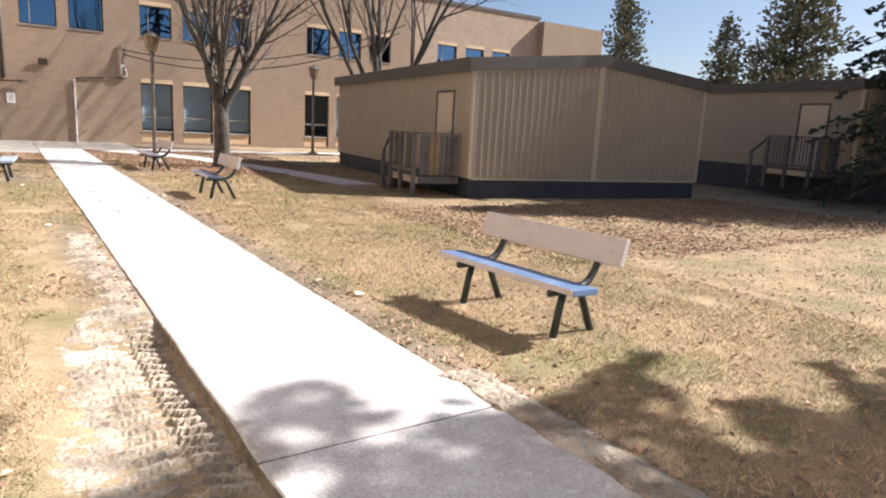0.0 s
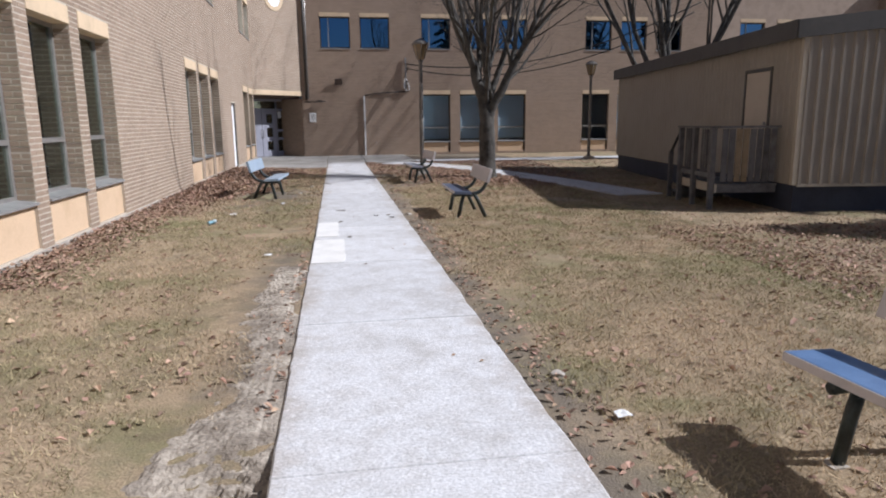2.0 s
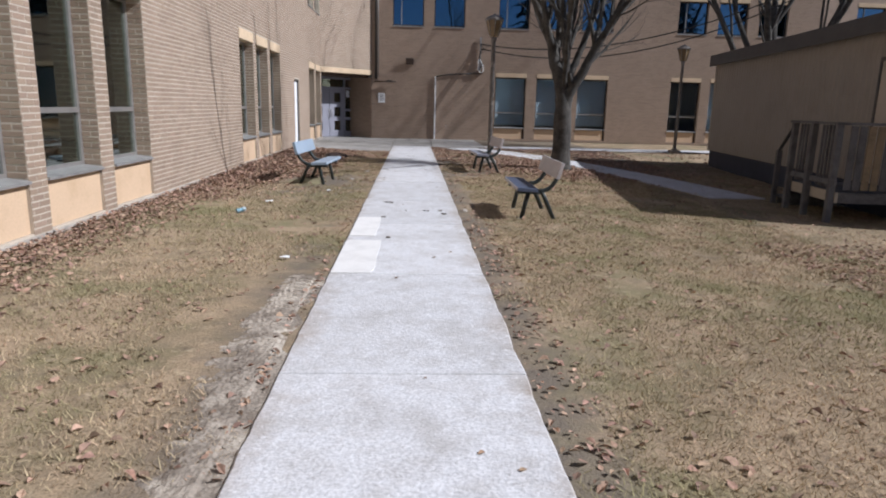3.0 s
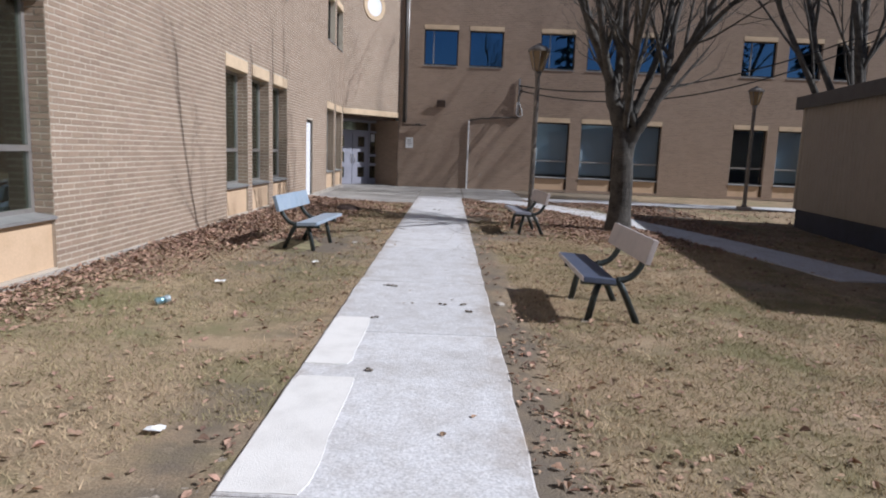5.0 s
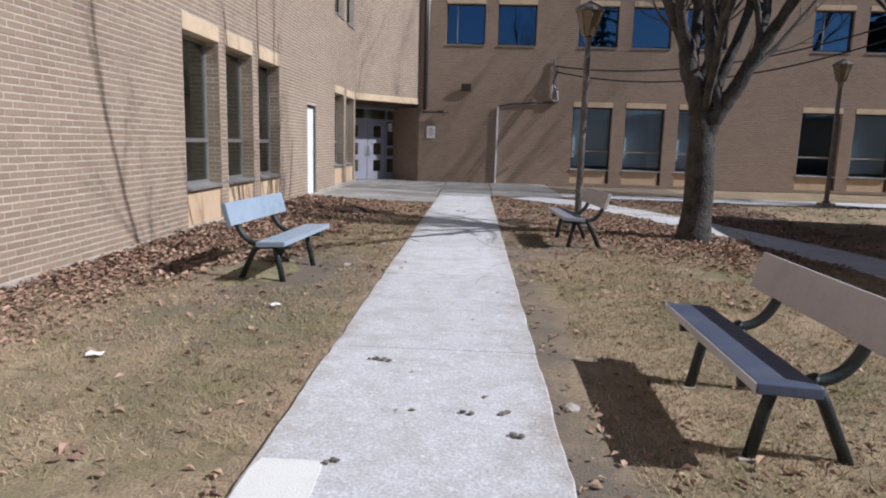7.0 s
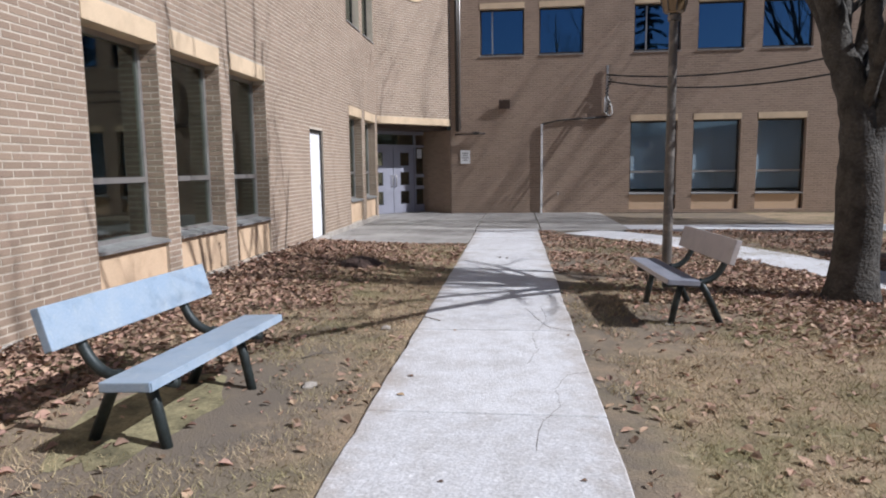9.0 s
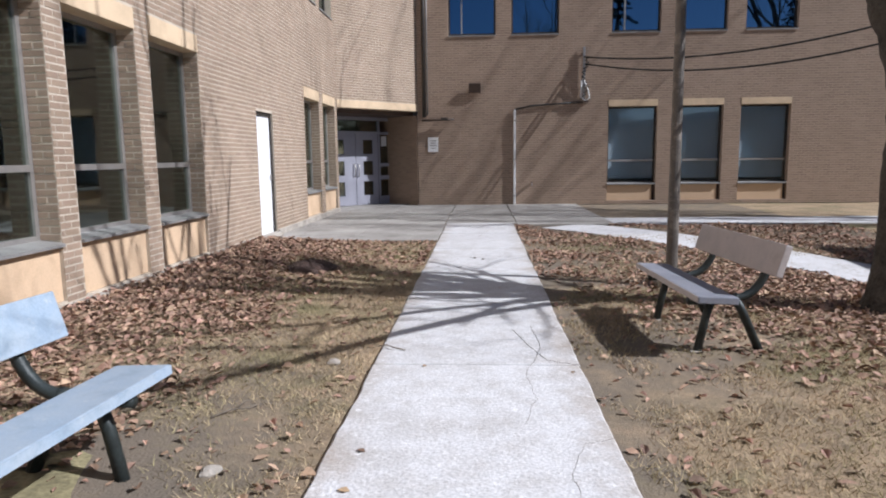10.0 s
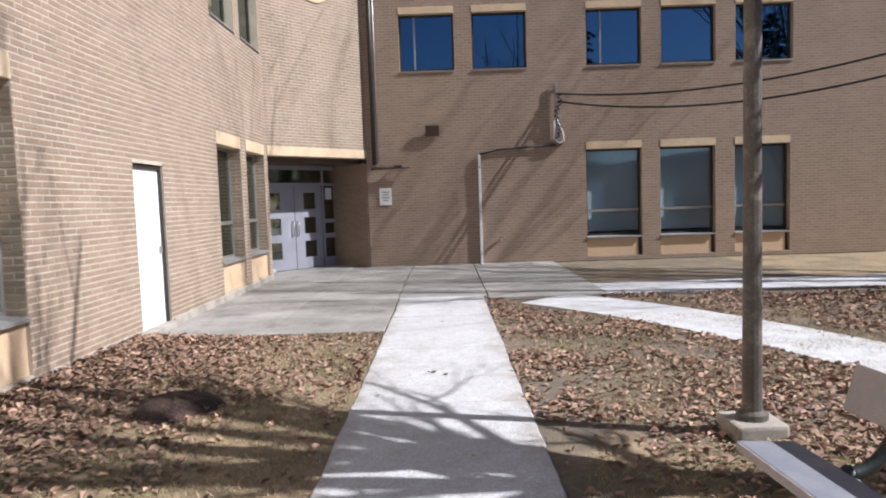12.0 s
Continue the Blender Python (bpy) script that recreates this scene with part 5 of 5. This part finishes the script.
def leaf_weight(x, y):
    """How thickly fallen leaves lie."""
    w = 0.035 * (1 + noise.noise(Vector((x * 0.8, y * 0.8, 6))))
    if x < 1.1:
        d = x - XL
        edge = 0.95 if y < 13 else 1.15 + 0.13 * (y - 13)
        if y > 8.2:
            w = max(w, 1.2 * max(0.0, 1 - d / (edge + 0.25 * noise.noise(Vector((x * 2, y * 1.3, 1))))))
        if y > 16.5:
            w = max(w, 0.75 * max(0.0, 1 - max(0.0, d - 1.7) / 0.5) * (0.5 + 0.9 * noise.noise(Vector((x * 1.1, y * 0.9, 7)))))
        if y > 21.5:
            w = max(w, 0.24 * (0.8 + 1.9 * noise.noise(Vector((x * 1.4, y * 1.4, 5)))))
    else:
        w = max(w, 0.95 * max(0.0, 1 - math.hypot(x - 5.9, (y - 20.6) * 0.8) / 3.1))
        if y > 21.3 and x < 9:
            w = max(w, 0.36 * (0.8 + 1.6 * noise.noise(Vector((x * 1.2, y * 1.2, 3)))))
        if 6.0 < x < 17 and 5.5 < y < 11.0:
            w = max(w, 0.30 * (1 + noise.noise(Vector((x * 0.5, y * 0.7, 2)))))
        if x - PX1 < 0.35 and y < 12:
            w = max(w, 0.14)
    return w


spots = []
rl = random.Random(77)
while len(spots) < 72000:
    x, y = rl.uniform(XL + 0.05, 17), rl.uniform(0.8, 27.4)
    if rl.random() < leaf_weight(x, y) and not on_path(x, y) and not in_shed(x, y) and not (0.3 < x < 1.3 and y < 5.2):
        spots.append((x, y))
n = len(spots)
pos = np.array([(x, y, ground_z(x, y)) for x, y in spots])
thick = np.array([leaf_weight(x, y) for x, y in spots])
pos[:, 2] += rng.uniform(0.004, 0.02, n) + thick * rng.uniform(0, 0.05, n)
ang, size = rng.uniform(0, 6.283, n), rng.uniform(0.011, 0.036, n) * np.where(np.array([w[1] for w in spots]) > 15, 1.2, 0.95)
t1 = np.stack([np.cos(ang), np.sin(ang), rng.normal(0, 0.26, n)], 1)
t2 = np.stack([-np.sin(ang), np.cos(ang), rng.normal(0, 0.26, n)], 1)
curl = size * rng.uniform(0.0, 0.6, n)
S = size[:, None]
up = np.stack([np.zeros(n), np.zeros(n), curl], 1)
lvv = np.stack([pos - t1 * S, pos - t1 * S * 0.3 + t2 * S * 0.62 + up, pos + t1 * S * 0.25 + t2 * S * 0.45 + up, pos + t1 * S, pos + t1 * S * 0.25 - t2 * S * 0.45 + up, pos - t1 * S * 0.3 - t2 * S * 0.62 + up], 1).reshape(-1, 3)
lff = (np.array([[0, 5, 4, 3], [0, 3, 2, 1]])[None] + (np.arange(n) * 6)[:, None, None]).reshape(-1, 4)
tagged(tri_cloud("fallen_leaves", lvv, lff, M_LEAF), "brown fallen leaves drifted over the lawn", "leaves", kind="stuff")

# a low heap of wet leaves on the left lawn
hv = [(-0.16, 21.85, ground_z(-0.16, 21.85) + 0.13)]
HK, HR = 26, 6
for i in range(1, HR + 1):
    for k in range(HK):
        a, q = 6.283 * k / HK, i / HR
        x, y = -0.16 + 0.36 * q * math.cos(a) * (1 + 0.2 * noise.noise(Vector((math.cos(a), math.sin(a), 2)))), 21.85 + 0.42 * q * math.sin(a)
        hv.append((x, y, ground_z(x, y) + 0.13 * (1 - q * q) + 0.03 * noise.noise(Vector((x * 17, y * 17, 4))) * (1 - q * 0.5) - 0.02 * (q > 0.99)))
hf = [(0, 1 + k, 1 + (k + 1) % HK) for k in range(HK)] + [(1 + i * HK + k, 1 + (i + 1) * HK + k, 1 + (i + 1) * HK + (k + 1) % HK, 1 + i * HK + (k + 1) % HK) for i in range(HR - 1) for k in range(HK)]
tagged(mesh_part("leaf_heap", hv, hf, material("wet_leaf_heap", (0.085, 0.05, 0.038), 0.85, vary=0.35, scale=9, fine=60, bump=1.0, dist=0.03)), "low dark heap of wet brown leaves on the lawn", "leaf heap")

# single leaves blown onto the paving
bme_leaf = bpy.data.meshes.new("leaf")
bme_leaf.from_pydata([(-0.03, 0, 0.0), (-0.01, 0.02, 0.009), (0.01, 0.016, 0.008), (0.032, 0, 0.002), (0.01, -0.016, 0.007), (-0.01, -0.02, 0.01), (0, 0, 0.001)], [], [(0, 6, 1), (1, 6, 2), (2, 6, 3), (3, 6, 4), (4, 6, 5), (5, 6, 0)])
bme_leaf.materials.append(material("single_dead_leaf", (0.30, 0.20, 0.13), 0.75, vary=0.2, scale=6, fine=60, bump=0.2, per="object", spread=0.4, spec=0.3))
rp = random.Random(9)
for k in range(46):
    if k < 26:
        x, y = rp.uniform(PX0 + 0.05, PX1 - 0.05), rp.uniform(4.0, 27.0)
    else:
        x, y = rp.uniform(XL + 0.2, 4.4), rp.uniform(27.7, 31.5)
    if abs(x - 1.4) < 0.3 and 9 < y < 13.5:
        continue
    lf1 = new("fallen_leaf", bme_leaf)
    lf1.matrix_world = pose(x, y, 0.0155 if k < 26 else 0.009, rp.uniform(-6, 6), rp.uniform(-6, 6), rp.uniform(0, 360)) @ Matrix.Scale(rp.uniform(0.45, 0.95), 4)
    tagged(lf1, "single dry brown leaf on the paving", "leaf", "leaves on the paving")

# dry grass
blades = []
rb = random.Random(5)
while len(blades) < 560000:
    if rb.random() < 0.75:
        x, y = rb.uniform(XL + 0.1, 7.0), rb.uniform(0.7, 25.5)
    else:
        x, y = rb.uniform(2.6, 17), rb.uniform(0.7, 20)
    if PX0 - 0.02 < x < PX1 + 0.02 or (y > 24.75 and x < PX1):
        continue
    bald = noise.noise(Vector((x * 0.9, y * 0.9, 3.3))) + 0.6 * noise.noise(Vector((x * 2.7, y * 2.7, 8.3)))
    if 0.25 < x < PX0 and 2.0 < y < 9.8:
        bald += 0.9 * (x - 0.25)
    if 0.4 < x < PX0 and y < 5.3:
        bald += 0.7
    bald += bareness(x, y) * 1.5
    if PX1 < x < PX1 + 0.3:
        bald += 0.3
    if bald > 0.55 + rb.uniform(-0.25, 0.25):
        continue
    blades.append((x, y, ground_z(x, y)))
p = np.array(blades)
n = len(p)
a, hgt, w = rng.uniform(0, 6.283, n), rng.uniform(0.012, 0.042, n), rng.uniform(0.0018, 0.0042, n)
lean = rng.uniform(0.3, 2.4, n) * hgt
b0 = p + np.stack([np.cos(a) * w, np.sin(a) * w, np.full(n, -0.004)], 1)
b1 = p - np.stack([np.cos(a) * w, np.sin(a) * w, np.full(n, 0.004)], 1)
c = rng.uniform(0, 6.283, n)
tip = p + np.stack([np.cos(c) * lean, np.sin(c) * lean, hgt], 1)
tagged(tri_cloud("grass", np.stack([b0, b1, tip], 1).reshape(-1, 3), np.arange(3 * n).reshape(-1, 3), M_GRASS), "short dry winter grass", "grass", kind="stuff")

# mud with tyre prints beside the path
mv, mf = [], []
NX, NY = 60, 520
for j in range(NY + 1):
    y = 1.5 + 8.4 * j / NY
    for i in range(NX + 1):
        x = 0.18 + 1.056 * i / NX
        edge = max(0.0, min(1.0, (x - 0.36 - 0.14 * noise.noise(Vector((0.5, y * 1.9, 3))) - 0.4 * max(0.0, min(1.0, (y - 3.8) / 2.4))) / 0.25)) * max(0.0, min(1.0, (9.8 - y) / 1.4, (y - 1.5) / 0.3))
        edge *= 0.7 + 0.5 * noise.noise(Vector((x * 2.2, y * 1.1, 9)))
        lug, rut = 0.0, 0.0
        if y < 5.1 and 0.72 < x < 1.22:
            u = (x - 0.97) / 0.25
            rut = (1 - u * u) * min(1.0, (5.1 - y) * 1.5)
            lug = 0.03 * (1 if math.sin((y + abs(u) * 0.11) * 56 + 2.0 * noise.noise(Vector((x * 5, y * 4, 1)))) > 0.15 else -0.45) * min(1.0, 3 * (1 - abs(u))) * (0.35 if abs(u) < 0.16 else 1.0) * min(1.0, (5.1 - y) * 1.5)
        if 7.2 < y < 9.4 and 0.84 < x < 1.2:
            u = (x - 1.02) / 0.18
            lug = 0.02 * (1 if math.sin((y + abs(u) * 0.07) * 62) > 0.1 else -0.5) * min(1.0, 3 * (1 - abs(u))) * min(1.0, (9.4 - y) * 2, (y - 7.2) * 2)
        base = ground_z(min(x, 1.2), y)
        z = base - 0.016 + 0.04 * edge - 0.012 * rut + lug * min(1.0, max(edge, 0) * 1.6) + 0.014 * noise.noise(Vector((x * 9, y * 9, 2))) + 0.008 * noise.noise(Vector((x * 27, y * 27, 2)))
        mv.append((x, y, min(z, 0.012 if x < 1.14 else -0.004)))
mf = [(j * (NX + 1) + i, j * (NX + 1) + i + 1, (j + 1) * (NX + 1) + i + 1, (j + 1) * (NX + 1) + i) for j in range(NY) for i in range(NX)]
tagged(mesh_part("mud", mv, mf, M_MUD), "dried mud with tyre prints beside the path", "mud", kind="structure")

# soil and crumbs washed over the path's edge
sv2, SX, SY = [], 26, 60
for j in range(SY + 1):
    for i in range(SX + 1):
        x, y = 2.28 + 0.75 * i / SX, 0.9 + 2.25 * j / SY
        lip = 2.56 + 0.14 * noise.noise(Vector((1.0, y * 2.1, 6))) - 0.05
        cover = max(0.0, min(1.0, (x - lip) / 0.1, (3.06 - y) / 0.08, (3.0 - x) / 0.2, (y - 0.9) / 0.2))
        sv2.append((x, y, -0.05 + 0.078 * cover + (0.016 * noise.noise(Vector((x * 14, y * 14, 1))) + 0.01 * noise.noise(Vector((x * 40, y * 40, 3)))) * cover))
sf2 = [(j * (SX + 1) + i, j * (SX + 1) + i + 1, (j + 1) * (SX + 1) + i + 1, (j + 1) * (SX + 1) + i) for j in range(SY) for i in range(SX)]
tagged(mesh_part("soil", sv2, sf2, M_MUD), "dry crumbly soil spilled over the edge of the path", "soil", kind="structure")

# cracks, clods, litter
cks = empty("path_crack", pose(0, 0, 0), "dark crack wandering across the concrete path", "crack", kind="structure")
for line in ([(2.62, 16.97), (2.47, 16.9), (2.36, 16.6), (2.38, 16.32), (2.24, 16.0), (2.2, 15.6)], [(2.2, 17.15), (2.28, 17.5), (2.25, 17.95), (2.4, 18.5), (2.36, 19.3)], [(2.62, 18.1), (2.42, 18.2), (2.3, 18.6), (2.2, 19.1)]):
    pts = []
    for q0, q1 in zip(line, line[1:]):
        for k in range(5):
            t = k / 5
            pts.append((q0[0] + (q1[0] - q0[0]) * t + rl.uniform(-0.009, 0.009), q0[1] + (q1[1] - q0[1]) * t + rl.uniform(-0.012, 0.012), 0.0135))
    tube("crack", pts, 0.0013, M_DIRT_SHADE, cks, sides=4)
for x, y in ((1.57, 13.36), (1.65, 13.34), (2.16, 12.57), (2.38, 12.59), (2.4, 12.33), (1.71, 10.65), (1.6, 12.0), (2.0, 22.6), (1.85, 22.7)):
    bm = bmesh.new()
    for k in range(4):
        bmesh.ops.create_icosphere(bm, subdivisions=1, radius=rl.uniform(0.008, 0.017), matrix=Matrix.Translation((rl.uniform(-0.035, 0.035), rl.uniform(-0.02, 0.02), 0.008)) @ Matrix.Diagonal((1.3, 1, 0.6, 1)))
    c = part("mud_clod", bm, M_DIRT_SHADE)
    c.location = (x, y, 0.016)
    tagged(c, "small crumb of dark mud on the path", "clod", "clods on the path")
can = empty("drink_can", pose(-0.32, 12.18, ground_z(-0.32, 12.18) + 0.045, 0, 78, 35), "crushed pale blue drink can lying in the grass", "can")
lathe("body", [(0.026, -0.065), (0.034, -0.055), (0.033, -0.01), (0.028, 0.005), (0.034, 0.02), (0.034, 0.05), (0.027, 0.065)], M_CAN, can, sides=14)
lathe("lid", [(0.026, 0.0655), (0.024, 0.068)], M_ALU, can, sides=14)
for x, y, s in ((-0.16, 13.2, 0.05), (0.74, 9.65, 0.045), (7.6, 6.2, 0.09), (1.9 + 1.1, 5.0, 0.04), (0.55, 14.6, 0.04)):
    v, f = [], []
    for j in range(4):
        for i in range(4):
            v.append((x + s * (i - 1.5) * 0.7, y + s * (j - 1.5) * 0.5, ground_z(x, y) + 0.02 + rl.uniform(0, 0.02)))
    f = [(j * 4 + i, j * 4 + i + 1, j * 4 + i + 5, j * 4 + i + 4) for j in range(3) for i in range(3)]
    tagged(mesh_part("paper_scrap", v, f, M_WHITE), "crumpled white scrap of paper on the lawn", "litter", "paper scraps")
for x, y, a, ln in ((5.4, 15.4, 20, 0.5), (4.6, 16.2, 70, 0.35), (0.5, 17.2, 40, 0.3), (1.42, 18.4, 150, 0.25), (0.2, 20.4, 110, 0.4), (3.3, 23.0, 35, 0.45), (-0.6, 18.7, 80, 0.35), (6.6, 12.2, 10, 0.4)):
    tw = empty("twig", pose(x, y, max(ground_z(x, y), 0.012 if on_path(x, y) else -1) + 0.008, 0, 0, a), "thin fallen twig on the ground", "twig", "fallen twigs")
    tube("stick", [(0, 0, 0), (ln * 0.4, 0.02, 0.012), (ln * 0.7, -0.015, 0.01), (ln, 0.03, 0.0)], [0.006, 0.005, 0.004, 0.002], M_TWIG, tw, sides=5)
    tube("shoot", [(ln * 0.5, 0.0, 0.012), (ln * 0.7, 0.07, 0.02), (ln * 0.85, 0.1, 0.012)], [0.004, 0.003, 0.002], M_TWIG, tw, sides=4)
for x, y in ((2.72, 12.75), (2.85, 5.6), (0.95, 18.2), (0.75, 16.6)):
    bm = bmesh.new()
    bmesh.ops.create_icosphere(bm, subdivisions=2, radius=0.05)
    for v in bm.verts:
        v.co *= 1 + 0.35 * noise.noise(v.co * 22 + Vector((x, y, 0)))
        v.co.z *= 0.45
    st = part("stone", bm, M_PLINTH, None)
    st.location = (x, y, ground_z(x, y) + 0.01)
    tagged(st, "small pale stone lying in the lawn", "stone", "stones")
mo = [(-0.03 + (0.34 + rl.uniform(-0.1, 0.06)) * math.cos(6.283 * k / 22), 16.0 + (0.75 + rl.uniform(-0.15, 0.1)) * math.sin(6.283 * k / 22)) for k in range(22)]
tagged(mesh_part("moss_patch", [(-0.03, 16.0, ground_z(-0.03, 16.0) + 0.012)] + [(x, y, ground_z(x, y) + 0.003) for x, y in mo], [(0, 1 + k, 1 + (k + 1) % 22) for k in range(22)], M_MOSS), "yellow-green moss under the bench", "moss", kind="stuff")

# ---- the nearest bricks, one by one ----
e = 0.003
bw, bh = BLEN, COURSE - GAP
bme = bpy.data.meshes.new("brick")
bme.from_pydata([(0, 0, -0.004), (bw, 0, -0.004), (bw, bh, -0.004), (0, bh, -0.004), (e, e, PROUD), (bw - e, e, PROUD), (bw - e, bh - e, PROUD), (e, bh - e, PROUD)], [],
                [(4, 5, 6, 7), (0, 1, 5, 4), (1, 2, 6, 5), (2, 3, 7, 6), (3, 0, 4, 7)])
bme.materials.append(M_BRICK1)
for c in near_cells:
    ob = new("brick", bme)
    ob.parent = wall_l
    ob.matrix_basis = FL @ Matrix.Translation((c[0] + rl.uniform(-0.0015, 0.0015), c[2] + rl.uniform(-0.001, 0.001), rl.uniform(-0.002, 0.002)))
